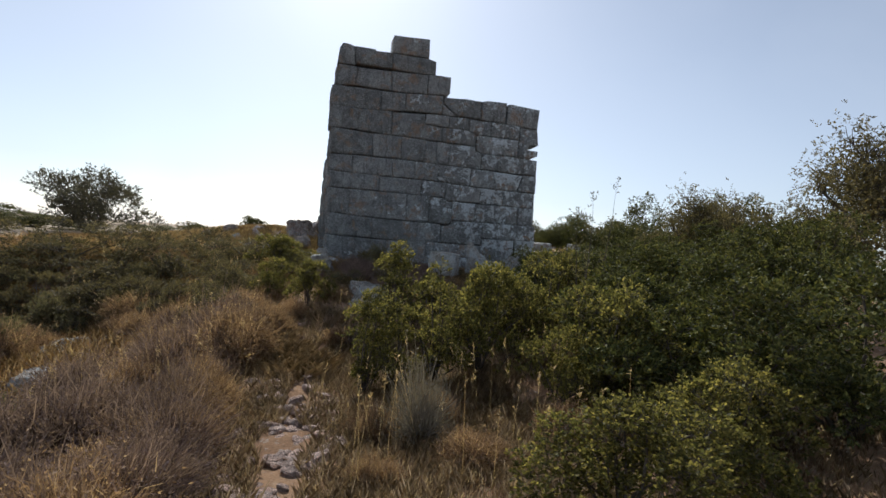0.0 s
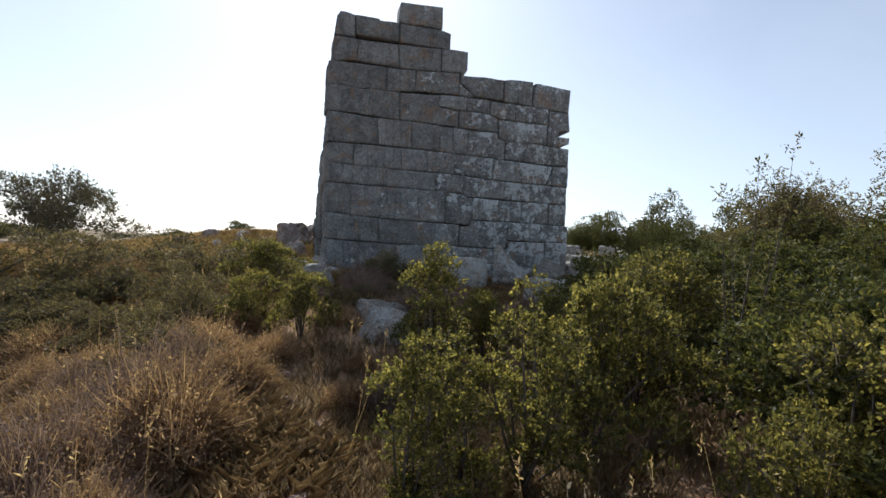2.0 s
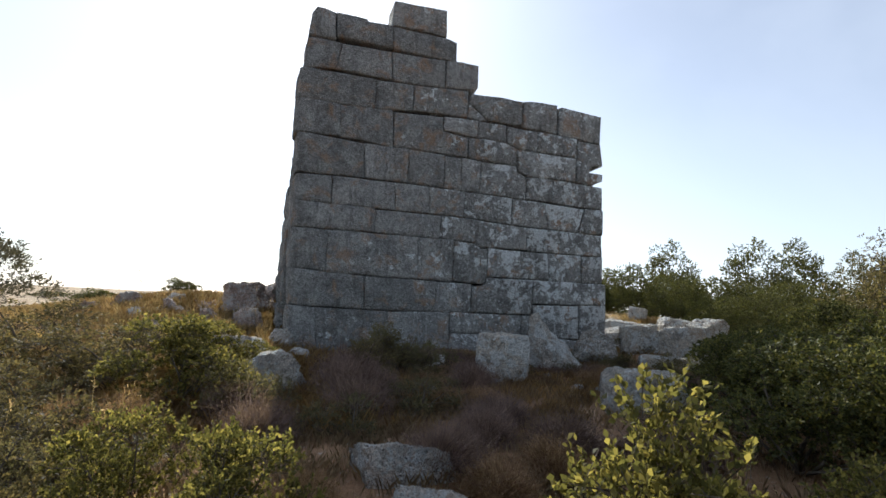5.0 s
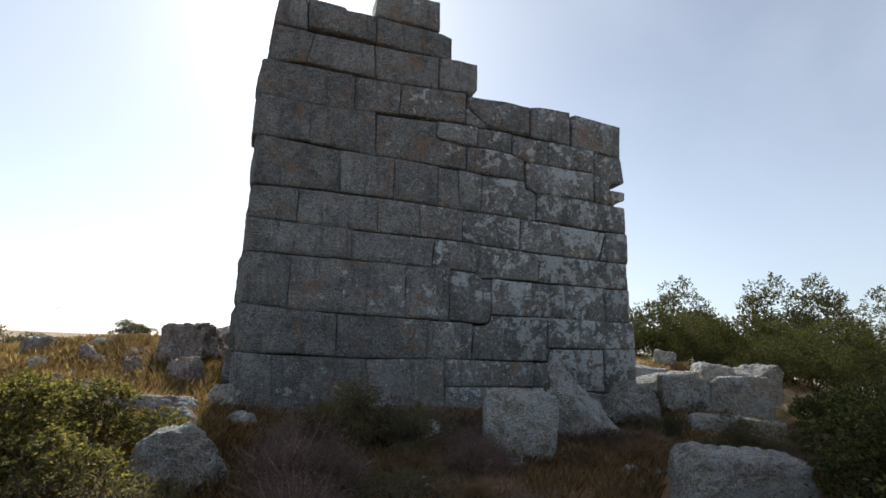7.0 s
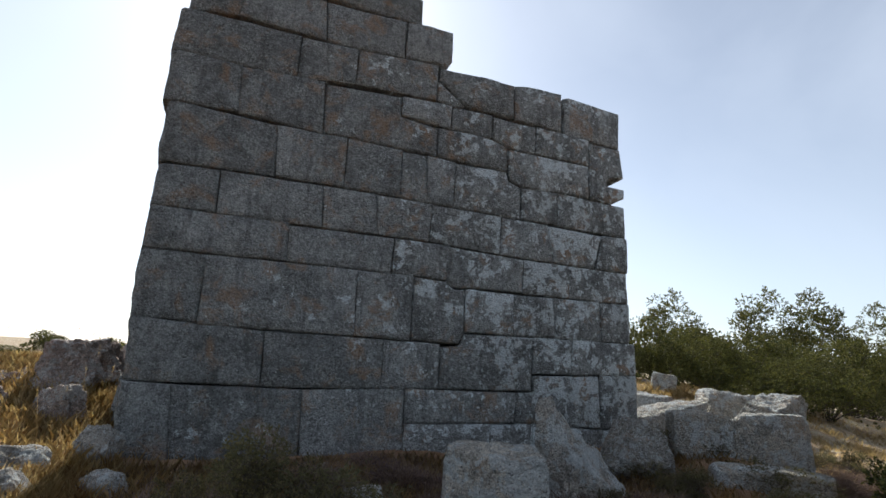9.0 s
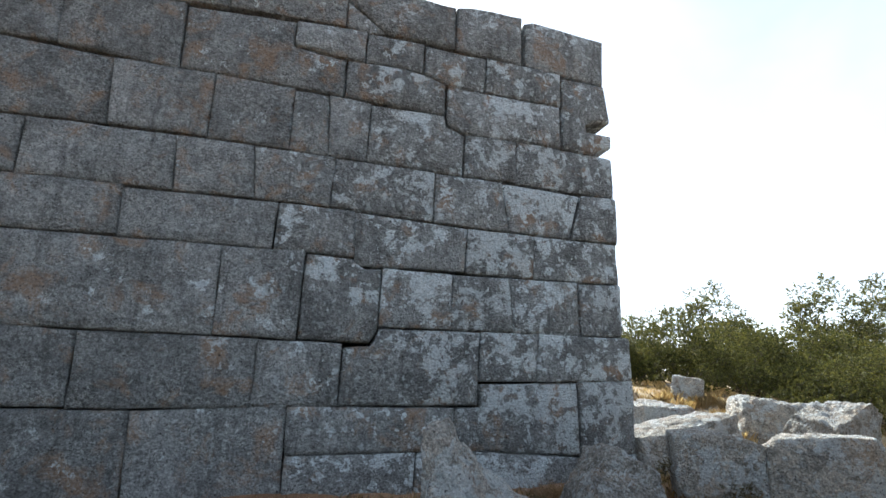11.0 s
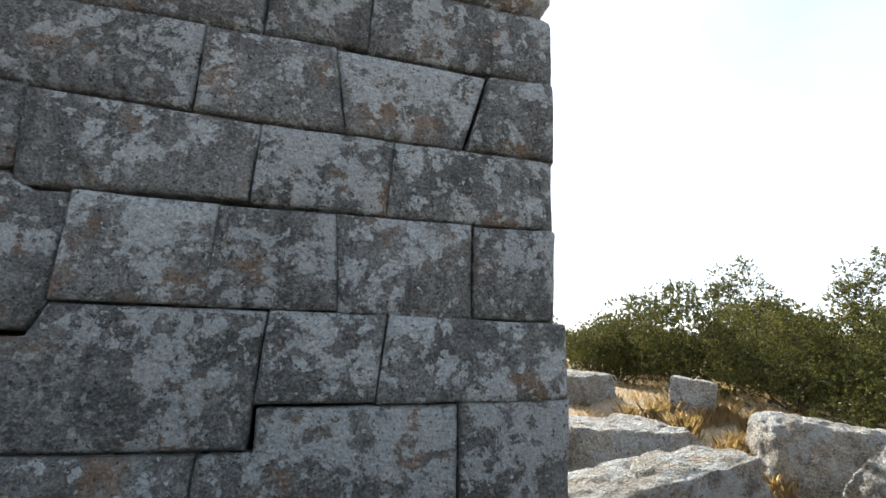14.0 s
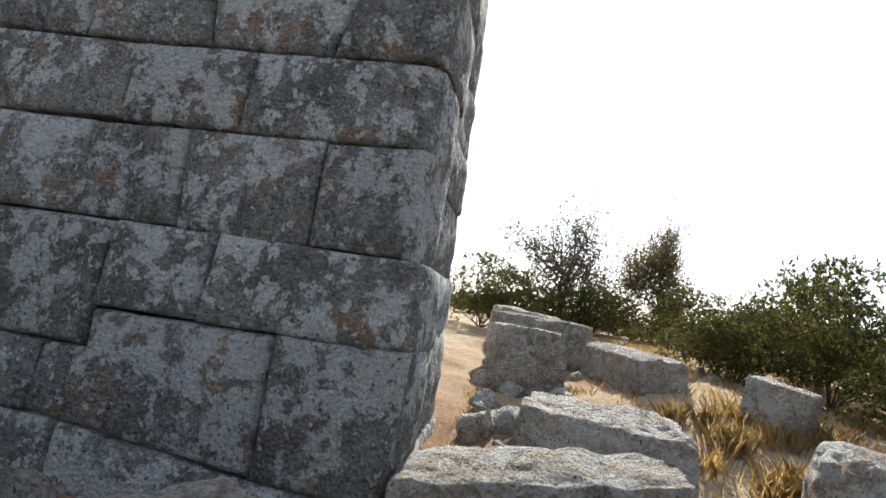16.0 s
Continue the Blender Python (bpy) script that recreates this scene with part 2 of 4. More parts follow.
TREELEAF = leaf_material("grey_tree_leaf", (0.06, 0.06, 0.045), (0.095, 0.09, 0.065), (0.14, 0.125, 0.085), 0.3)
DEADTWIG = leaf_material("bleached_twig", (0.14, 0.12, 0.10), (0.21, 0.18, 0.145), (0.3, 0.26, 0.21), 0.2, 0.9)
BARK, bnt, bb = material("bark", 0.95, 0.1)
bnt.links.new(ramp(bnt, noise_node(bnt, place(bnt), 25, 6), (0.3, (0.05, 0.04, 0.032)), (0.7, (0.15, 0.125, 0.10))), bb.inputs["Base Color"])


# ---- mesh helpers ----
def mesh_object(name, verts, faces, mat, parent=None, smooth=False):
    me = bpy.data.meshes.new(name)
    me.from_pydata(verts, [], faces)
    me.materials.append(mat)
    if smooth:
        me.polygons.foreach_set("use_smooth", [True] * len(me.polygons))
    ob = new(name, me)
    ob.parent = parent
    return ob


def quads_object(name, verts, mat, parent=None, corners=4):
    """One mesh of many loose faces; verts is an array of shape (n, corners, 3)."""
    n = len(verts)
    me = bpy.data.meshes.new(name)
    me.vertices.add(n * corners)
    me.vertices.foreach_set("co", np.ascontiguousarray(verts, dtype=np.float32).ravel())
    me.loops.add(n * corners)
    me.loops.foreach_set("vertex_index", np.arange(n * corners, dtype=np.int32))
    me.polygons.add(n)
    me.polygons.foreach_set("loop_start", np.arange(0, n * corners, corners, dtype=np.int32))
    me.update(calc_edges=True)
    me.materials.append(mat)
    ob = new(name, me)
    ob.parent = parent
    return ob


def empty(name, m, label, category, group="", kind=""):
    ob = new(name)
    ob.matrix_world = m
    return tagged(ob, label, category, group, kind)


# ---- the ground ----
def smoothstep(a, b, v):
    v = np.clip((v - a) / (b - a), 0, 1)
    return v * v * (3 - 2 * v)


def ground_z(x, y):
    x, y = np.asarray(x, float), np.asarray(y, float)
    z = np.interp(y, [-30, -3, 0, 3, 5.3, 7, 8.5, 11, 12.5, 15, 16.5, 19, 22, 30, 60, 150, 3000],
                  [-1.0, 0.12, 0.10, 0.0, 0.0, 0.26, 0.42, 0.60, 0.72, 0.85, 1.0, 1.32, 1.5, 1.6, 1.5, 1.0, -6.0])
    z = z - 0.75 * smoothstep(2.0, 9.0, -x) * smoothstep(15, 22, y) * (1 - smoothstep(60, 150, y))
    z = z - 0.28 * np.clip(-x - 0.6, 0, 4.5) * (1 - smoothstep(8.5, 14, y)) * smoothstep(-3, 4, y)
    z = z + 0.08 * np.clip(x - 3, 0, 9) * (1 - smoothstep(8, 13, y)) * smoothstep(-6, 5, y)
    z = z - 0.05 * np.clip(x - 12.5, 0, 30) * smoothstep(6, 16, y) * (1 - smoothstep(60, 200, np.abs(x)))
    z = z + 0.45 * smoothstep(9.0, 11.4, x) * smoothstep(15.2, 18.0, y) * (1 - smoothstep(13, 24, x)) * (1 - smoothstep(24, 40, y))
    z = z + 0.5 * np.exp(-((x + 0.9) / 2.2) ** 2 - ((y - 18.3) / 1.8) ** 2)
    z = z + 0.42 * np.exp(-((x - 8.8) / 1.2) ** 2 - ((y - 14.4) / 0.8) ** 2)
    return z + 0.05 * np.sin(0.9 * x + 0.4 * y) * np.sin(1.1 * y - 0.5 * x + 1.0)


def steps(*runs):
    got = []
    for a, b, n in runs:
        got += list(np.linspace(a, b, n, endpoint=False))
    return np.array(got + [runs[-1][1]])


gx = steps((-3000, -200, 12), (-200, -40, 20), (-40, -8, 50), (-8, 18, 180), (18, 50, 50), (50, 200, 20), (200, 3000, 12))
gy = steps((-3000, -200, 10), (-200, -20, 16), (-20, -3, 24), (-3, 26, 190), (26, 60, 50), (60, 200, 20), (200, 3000, 14))
X, Y = np.meshgrid(gx, gy)
Z = ground_z(X, Y)
near = (np.abs(X - 5) < 20) & (np.abs(Y - 12) < 20)
for i, j in zip(*np.nonzero(near)):
    p = Vector((X[i, j], Y[i, j], 0))
    Z[i, j] += 0.05 * noise.noise(p * 1.7) + 0.03 * noise.noise(p * 5.0)
nx, ny = len(gx), len(gy)
gfaces = [(j * nx + i, j * nx + i + 1, (j + 1) * nx + i + 1, (j + 1) * nx + i) for j in range(ny - 1) for i in range(nx - 1)]
ground = mesh_object("ground", np.stack([X, Y, Z], -1).reshape(-1, 3).tolist(), gfaces, SOIL, None, True)
tagged(ground, "dry reddish soil with grit and a trodden footpath", "ground", kind="structure")

# ---- the tower ----
FACE, BATTER = 15.8, 0.04
tower = empty("stone_tower", pose(4.5, FACE + 3, 0.8), "ruined ancient square tower of large grey ashlar blocks with lichen", "tower")


def inset(ring, d):
    n, got = len(ring), []
    for i in range(n):
        a, b, c = ring[i - 1], ring[i], ring[(i + 1) % n]
        e1, e2 = (b - a).normalized(), (c - b).normalized()
        n1, n2 = Vector((-e1.y, e1.x)), Vector((-e2.y, e2.x))
        m = n1 + n2
        m = m / max(m.dot(n1), 0.6) if m.length > 0.2 else n1
        got.append(b + m * d)
    return got


def ashlar(outline, depth, rng, relief=1.0, name="block", ends=(0.0, 0.0)):
    """A quarry-faced block: outline in (across, up), its rough face towards -y at y = 0. ends: how far the left and the right end turn round a corner."""
    pts = [Vector(p) for p in outline]
    if sum(pts[i - 1].x * pts[i].y - pts[i].x * pts[i - 1].y for i in range(len(pts))) < 0:
        pts.reverse()
    seed = Vector((rng.uniform(0, 90), rng.uniform(0, 90), rng.uniform(0, 90)))
    proud = rng.uniform(-0.02, 0.012)
    small = min(max(p.x for p in pts) - min(p.x for p in pts), max(p.y for p in pts) - min(p.y for p in pts))

    def wobble(p):
        return p + Vector((noise.noise(Vector((p.x * 3.5, p.y * 3.5, 3)) + seed), noise.noise(Vector((p.x * 3.5, p.y * 3.5, 9)) + seed))) * 0.009

    def level(p, base, amount):
        q = Vector((p.x, p.y, 0))
        return base + proud - relief * amount * (noise.noise(q * 2.1 + seed) + 0.55 * noise.noise(q * 6 + seed) + 0.3 * noise.noise(q * 14 + seed))
    if len(pts) == 4:
        # a grid over the face: the outer rows turn down into the joint
        pts = inset(pts, rng.uniform(-0.006, 0.001))
        i0 = min(range(4), key=lambda i: pts[i].x + pts[i].y)
        bl, br, tr, tl = (pts[(i0 + i) % 4] for i in range(4))
        w, h = (br - bl).length, (tl - bl).length
        us = [0, 0.009 / w, 0.05 / w] + [0.05 / w + (1 - 0.1 / w) * k / max(2, round(w / 0.07)) for k in range(1, max(2, round(w / 0.07)))] + [1 - 0.05 / w, 1 - 0.009 / w, 1]
        vs = [0, 0.009 / h, 0.05 / h] + [0.05 / h + (1 - 0.1 / h) * k / max(2, round(h / 0.07)) for k in range(1, max(2, round(h / 0.07)))] + [1 - 0.05 / h, 1 - 0.009 / h, 1]
        nu, nv = len(us), len(vs)
        verts, faces, rim = [], [], []
        for j, v in enumerate(vs):
            for i, u in enumerate(us):
                p = wobble((bl * (1 - u) + br * u) * (1 - v) + (tl * (1 - u) + tr * u) * v)
                k = min(i, j, nu - 1 - i, nv - 1 - j)
                base, amount = ((0.030, 0.006), (0.010, 0.010), (0.001, 0.015))[k] if k < 3 else (-0.004, 0.022)
                swell = 0.013 * (4 * u * (1 - u)) ** 0.5 * (4 * v * (1 - v)) ** 0.5
                for turned, off in ((ends[0], u * w), (ends[1], (1 - u) * w)):
                    if turned and off < turned:
                        base += turned - math.sqrt(max(0.0, turned * turned - (turned - off) ** 2))
                verts.append((p.x, level(p, base, amount) - swell, p.y))
        for j in range(nv - 1):
            for i in range(nu - 1):
                faces.append((j * nu + i, j * nu + i + 1, (j + 1) * nu + i + 1, (j + 1) * nu + i))
        rim = [i for i in range(nu)] + [j * nu + nu - 1 for j in range(1, nv)] + [(nv - 1) * nu + i for i in range(nu - 2, -1, -1)] + [j * nu for j in range(nv - 2, 0, -1)]
        n = len(rim)
        if ends[0] or ends[1]:
            # the end that shows round the corner swells too
            for back, out in ((0.22, 0.75), (0.45, 1.0), (0.7, 0.8), (0.9, 0.3)):
                ring = []
                for i in rim:
                    x, y, z = verts[i]
                    side = 1 if (ends[1] and i % nu == nu - 1) else -1 if (ends[0] and i % nu == 0) else 0
                    v = vs[i // nu]
                    y += (depth - y) * back
                    q = Vector((x + y, y, z)) * 2.3 + seed
                    ring.append((x + side * (0.035 * out * (4 * v * (1 - v)) ** 0.5 + 0.03 * noise.noise(q) + 0.015 * noise.noise(q * 3)), y, z))
                last, first = (rim, len(verts)) if back == 0.22 else (list(range(len(verts) - n, len(verts))), len(verts))
                verts += ring
                faces += [(last[(i + 1) % n], last[i], first + i, first + (i + 1) % n) for i in range(n)]
            back_rim = list(range(len(verts) - n, len(verts)))
        else:
            back_rim = rim
        first = len(verts)
        verts += [(verts[i][0], depth, verts[i][2]) for i in rim]
        faces += [(back_rim[(i + 1) % n], back_rim[i], first + i, first + (i + 1) % n) for i in range(n)]
        faces.append(tuple(first + i for i in range(n))[::-1])
    else:
        ring = []
        for i, p in enumerate(pts):
            q = pts[(i + 1) % len(pts)]
            m = max(1, round((q - p).length / 0.09))
            ring += [p + (q - p) * (k / m) for k in range(m)]
        edge = [wobble(p) for p in inset(ring, 0.005)]
        rings = [[(p.x, depth, p.y) for p in edge], [(p.x, level(p, 0.045, 0.006), p.y) for p in edge],
                 [(p.x, level(p, 0.010, 0.010), p.y) for p in inset(edge, min(0.02, small * 0.05))],
                 [(p.x, level(p, -0.004, 0.016), p.y) for p in inset(edge, min(0.045, small * 0.07))]]
        n = len(edge)
        verts = [v for r in rings for v in r]
        faces = [(k * n + i, k * n + (i + 1) % n, (k + 1) * n + (i + 1) % n, (k + 1) * n + i) for k in range(len(rings) - 1) for i in range(n)]
        faces += [tuple(range(n))[::-1], tuple(range(3 * n, 4 * n))]
    ob = mesh_object(name, verts, faces, WALL, tower, True)
    bm = bmesh.new()
    bm.from_mesh(ob.data)
    bmesh.ops.recalc_face_normals(bm, faces=bm.faces)
    bmesh.ops.triangulate(bm, faces=[f for f in bm.faces if len(f.verts) > 4])
    bm.to_mesh(ob.data)
    bm.free()
    return ob


block_rng = random.Random(4)
to_tower = tower.matrix_world.inverted()


def course(outlines):
    for o in outlines:
        o = [(x + 0.06 if x > 8.05 else x, z) for x, z in o]
        cx = sum(p[0] for p in o) / len(o)
        cz = sum(p[1] for p in o) / len(o)
        left, right = min(p[0] for p in o) < 0.9, max(p[0] for p in o) > 8.05
        deep = block_rng.uniform(0.7, 0.95) if right else block_rng.uniform(0.58, 0.66)
        ob = ashlar([(p[0] - cx, p[1] - cz) for p in o], deep, block_rng, 1.0, "block", (0.10 if left else 0.0, 0.12 if right else 0.0))
        ob.matrix_local = to_tower @ pose(cx, FACE + BATTER * (cz - 2.05), cz, -math.degrees(math.atan(BATTER)))


course([
    [(0.80, 1.75), (1.34, 1.72), (1.43, 0.86), (0.87, 0.94)],
    [(1.34, 1.72), (2.85, 1.70), (2.87, 0.74), (1.43, 0.86)],
    [(2.85, 1.70), (4.23, 1.76), (4.24, 0.70), (2.89, 0.74)],
    [(4.23, 1.75), (5.99, 1.74), (5.96, 1.30), (4.24, 1.29)],
    [(4.25, 1.28), (5.56, 1.29), (5.53, 0.68), (4.25, 0.70)],
    [(5.99, 1.74), (6.29, 1.76), (6.29, 2.00), (7.54, 2.04), (7.55, 1.21), (5.96, 1.30)],
    [(5.58, 1.28), (6.25, 1.29), (6.21, 0.70), (5.55, 0.72)],
    [(6.25, 1.29), (7.55, 1.20), (7.51, 0.67), (6.21, 0.70)],
    [(7.55, 2.04), (8.31, 2.07), (8.27, 1.23), (7.56, 1.21)],
    [(7.56, 1.20), (8.28, 1.21), (8.24, 0.65), (7.52, 0.67)],
])
course([
    [(0.78, 2.49), (2.31, 2.41), (2.33, 1.73), (0.84, 1.75)],
    [(2.32, 2.41), (3.88, 2.40), (3.88, 1.74), (2.34, 1.72)],
    [(3.89, 2.40), (4.73, 2.39), (4.72, 1.75), (3.88, 1.73)],
    [(4.75, 2.35), (5.03, 2.38), (5.12, 2.57), (6.30, 2.58), (6.26, 1.76), (4.72, 1.75)],
    [(6.31, 2.58), (7.04, 2.59), (6.99, 2.04), (6.27, 2.02)],
    [(7.05, 2.59), (8.30, 2.59), (8.30, 2.07), (7.00, 2.03)],
])
course([
    [(0.76, 3.32), (1.50, 3.31), (1.51, 2.46), (0.78, 2.49)],
    [(1.51, 3.31), (3.44, 3.33), (3.45, 2.42), (1.52, 2.44)],
    [(3.45, 3.33), (4.27, 3.34), (4.25, 2.41), (3.46, 2.42)],
    [(4.28, 3.34), (4.78, 3.32), (4.93, 3.22), (5.12, 3.23), (5.11, 2.57), (5.02, 2.40), (4.26, 2.41)],
    [(5.13, 3.23), (5.94, 3.22), (5.93, 2.59), (5.12, 2.58)],
    [(5.95, 3.22), (6.66, 3.23), (6.71, 2.60), (5.93, 2.59)],
    [(6.67, 3.24), (7.61, 3.25), (7.61, 2.59), (6.72, 2.59)],
    [(7.63, 3.24), (8.23, 3.27), (8.20, 2.60), (7.63, 2.59)],
])
course([
    [(0.78, 3.86), (2.45, 3.86), (2.47, 3.35), (0.77, 3.32)],
    [(2.45, 3.85), (3.95, 3.87), (3.92, 3.34), (2.48, 3.34)],
    [(3.96, 3.87), (4.77, 3.87), (4.80, 3.34), (3.94, 3.34)],
    [(4.78, 3.86), (6.13, 3.81), (6.10, 3.28), (4.81, 3.24)],
    [(6.14, 3.81), (7.02, 3.81), (6.99, 3.26), (6.12, 3.27)],
    [(7.03, 3.81), (8.21, 3.81), (8.21, 3.28), (7.00, 3.26)],
])
course([
    [(0.79, 4.42), (1.51, 4.46), (1.53, 3.87), (0.77, 3.86)],
    [(1.52, 4.46), (2.85, 4.48), (2.89, 3.87), (1.54, 3.86)],
    [(2.86, 4.48), (3.62, 4.49), (3.69, 3.89), (2.90, 3.87)],
    [(3.63, 4.49), (4.51, 4.49), (4.48, 3.89), (3.70, 3.89)],
    [(4.52, 4.49), (5.71, 4.48), (5.69, 3.84), (4.49, 3.89)],
    [(5.72, 4.46), (6.57, 4.46), (6.67, 3.83), (5.71, 3.84)],
    [(6.58, 4.46), (7.70, 4.43), (7.53, 3.82), (6.68, 3.83)],
    [(7.73, 4.44), (8.23, 4.46), (8.23, 3.83), (7.56, 3.82)],
])
course([
    [(0.75, 5.32), (2.14, 5.26), (2.19, 4.51), (0.77, 4.46)],
    [(2.14, 5.26), (3.13, 5.29), (3.14, 4.52), (2.20, 4.51)],
    [(3.14, 5.29), (3.99, 5.27), (3.98, 4.51), (3.15, 4.51)],
    [(4.00, 5.26), (4.38, 5.26), (4.42, 4.50), (3.99, 4.50)],
    [(4.39, 5.27), (4.88, 5.26), (4.85, 4.49), (4.43, 4.50)],
    [(4.89, 5.26), (5.83, 5.29), (5.86, 5.13), (6.10, 5.05), (6.07, 4.47), (4.85, 4.49)],
    [(6.10, 5.05), (6.81, 5.08), (6.80, 4.51), (6.08, 4.48)],
    [(6.82, 5.08), (8.24, 5.05), (8.23, 4.47), (6.80, 4.49)],
])
course([
    [(0.69, 6.06), (1.58, 6.05), (1.61, 5.34), (0.69, 5.32)],
    [(1.59, 6.03), (2.73, 6.11), (2.76, 5.27), (1.62, 5.33)],
    [(2.74, 6.10), (3.93, 6.19), (3.94, 5.86), (4.56, 5.79), (4.56, 5.30), (3.14, 5.29), (2.76, 5.28)],
    [(3.94, 6.20), (4.78, 6.24), (4.77, 5.81), (3.94, 5.86)],
    [(4.56, 5.80), (5.10, 5.84), (5.54, 5.82), (5.83, 5.72), (5.83, 5.28), (4.56, 5.28)],
    [(5.85, 5.70), (7.48, 5.72), (7.47, 5.08), (6.11, 5.05), (5.86, 5.15)],
    [(4.80, 6.22), (5.52, 6.25), (5.52, 5.83), (4.79, 5.82)],
    [(5.54, 6.24), (6.40, 6.25), (6.37, 5.71), (5.84, 5.71), (5.54, 5.83)],
    [(6.41, 6.24), (7.50, 6.22), (7.48, 5.73), (6.38, 5.72)],
    [(7.53, 6.18), (8.16, 6.19), (8.20, 5.79), (8.22, 5.62), (8.01, 5.58), (7.88, 5.49), (7.88, 5.41), (8.22, 5.41), (8.21, 5.23), (8.04, 5.13), (7.98, 5.06), (7.48, 5.09)],
])
course([
    [(4.52, 6.63), (5.02, 6.28), (4.80, 6.23), (4.52, 6.28)],
    [(4.79, 6.89), (5.30, 6.94), (5.96, 6.94), (5.95, 6.28), (5.05, 6.28), (4.53, 6.64), (4.56, 6.88)],
    [(5.97, 6.94), (6.19, 7.00), (6.94, 7.03), (6.91, 6.23), (5.96, 6.27)],
    [(6.98, 6.97), (7.10, 7.02), (8.21, 6.96), (8.15, 6.20), (6.96, 6.24)],
])
course([
    [(0.70, 6.72), (2.32, 6.77), (2.32, 6.06), (0.67, 6.06)],
    [(2.33, 6.75), (3.18, 6.79), (3.17, 6.18), (2.33, 6.06)],
    [(3.19, 6.80), (4.52, 6.93), (4.51, 6.27), (3.18, 6.20)],
])
course([
    [(0.80, 7.45), (1.52, 7.44), (1.44, 6.83), (0.78, 6.71)],
    [(1.54, 7.42), (2.62, 7.47), (2.67, 6.81), (1.44, 6.82)],
    [(2.64, 7.48), (3.93, 7.56), (3.92, 6.88), (2.69, 6.80)],
    [(3.94, 7.56), (4.31, 7.62), (4.76, 7.62), (4.76, 7.05), (4.64, 6.86), (4.52, 6.95), (3.95, 6.87)],
])
course([
    [(0.85, 8.02), (0.95, 8.19), (1.14, 8.19), (1.36, 8.14), (1.40, 7.50), (0.80, 7.46)],
    [(1.36, 8.14), (2.04, 8.15), (2.07, 8.10), (2.62, 8.13), (2.66, 7.56), (1.40, 7.55)],
    [(2.62, 8.13), (3.96, 8.14), (4.20, 8.09), (4.20, 7.57), (2.66, 7.56)],
])
course([
    [(2.64, 8.73), (3.90, 8.81), (3.91, 8.15), (2.62, 8.13)],
])


def side_wall(x, turn, y0, y1, tops, levels):
    """A side wall whose courses run on from the front's; tops: the height left standing, from the front to the back."""
    for z, up in zip(levels, levels[1:]):
        h, y = up - z, y0 + block_rng.uniform(0, 0.4)
        while y < y1 - 0.2:
            w = min(block_rng.uniform(0.8, 1.5), y1 - y)
            if y1 - y - w < 0.5:
                w = y1 - y
            top = np.interp(y + w / 2, np.linspace(y0, y1, len(tops)), tops)
            if up <= top + 0.2:
                a = [(-w / 2, -h / 2), (w / 2, -h / 2), (w / 2, h / 2), (-w / 2, h / 2)]
                ob = ashlar(a, 0.5, block_rng, 1.6)
                ob.matrix_local = to_tower @ pose(x + turn * (block_rng.uniform(-0.01, 0.03) - 0.02 * (z - 1.5)), y + w / 2, z + h / 2, 0, 0, 90 * turn)
            y += w


side_wall(8.2, 1, FACE + 0.62, FACE + 2.3, [6.3, 6.3, 5.6], [0.4, 0.66, 1.22, 2.06, 2.59, 3.26, 3.81, 4.45, 5.06, 5.6, 6.19])
side_wall(0.70, -1, FACE + 0.5, FACE + 5.4, [7.0, 6.8, 5.6, 4.4, 3.0, 2.2], [0.4, 0.94, 1.75, 2.49, 3.32, 3.86, 4.46, 5.32, 6.06, 6.7, 7.5])

# plain dark boxes added unseen behind the facing, closing the gaps between blocks
filler_verts, filler_faces = [], []
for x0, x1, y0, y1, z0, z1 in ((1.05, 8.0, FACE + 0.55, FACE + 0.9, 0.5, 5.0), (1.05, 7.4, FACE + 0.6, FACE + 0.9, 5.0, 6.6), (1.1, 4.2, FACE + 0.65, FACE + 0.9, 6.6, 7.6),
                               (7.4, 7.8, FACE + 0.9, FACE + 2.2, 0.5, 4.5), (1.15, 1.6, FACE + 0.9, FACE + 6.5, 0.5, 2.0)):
    b = len(filler_verts)
    filler_verts += [(x - 4.5, y - FACE - 3, z - 0.8) for x in (x0, x1) for y in (y0, y1) for z in (z0, z1)]
    filler_faces += [tuple(b + i for i in f) for f in ((0, 1, 3, 2), (4, 6, 7, 5), (0, 4, 5, 1), (2, 3, 7, 6), (0, 2, 6, 4), (1, 5, 7, 3))]
filler = mesh_object("filler", filler_verts, filler_faces, FILLER, tower)


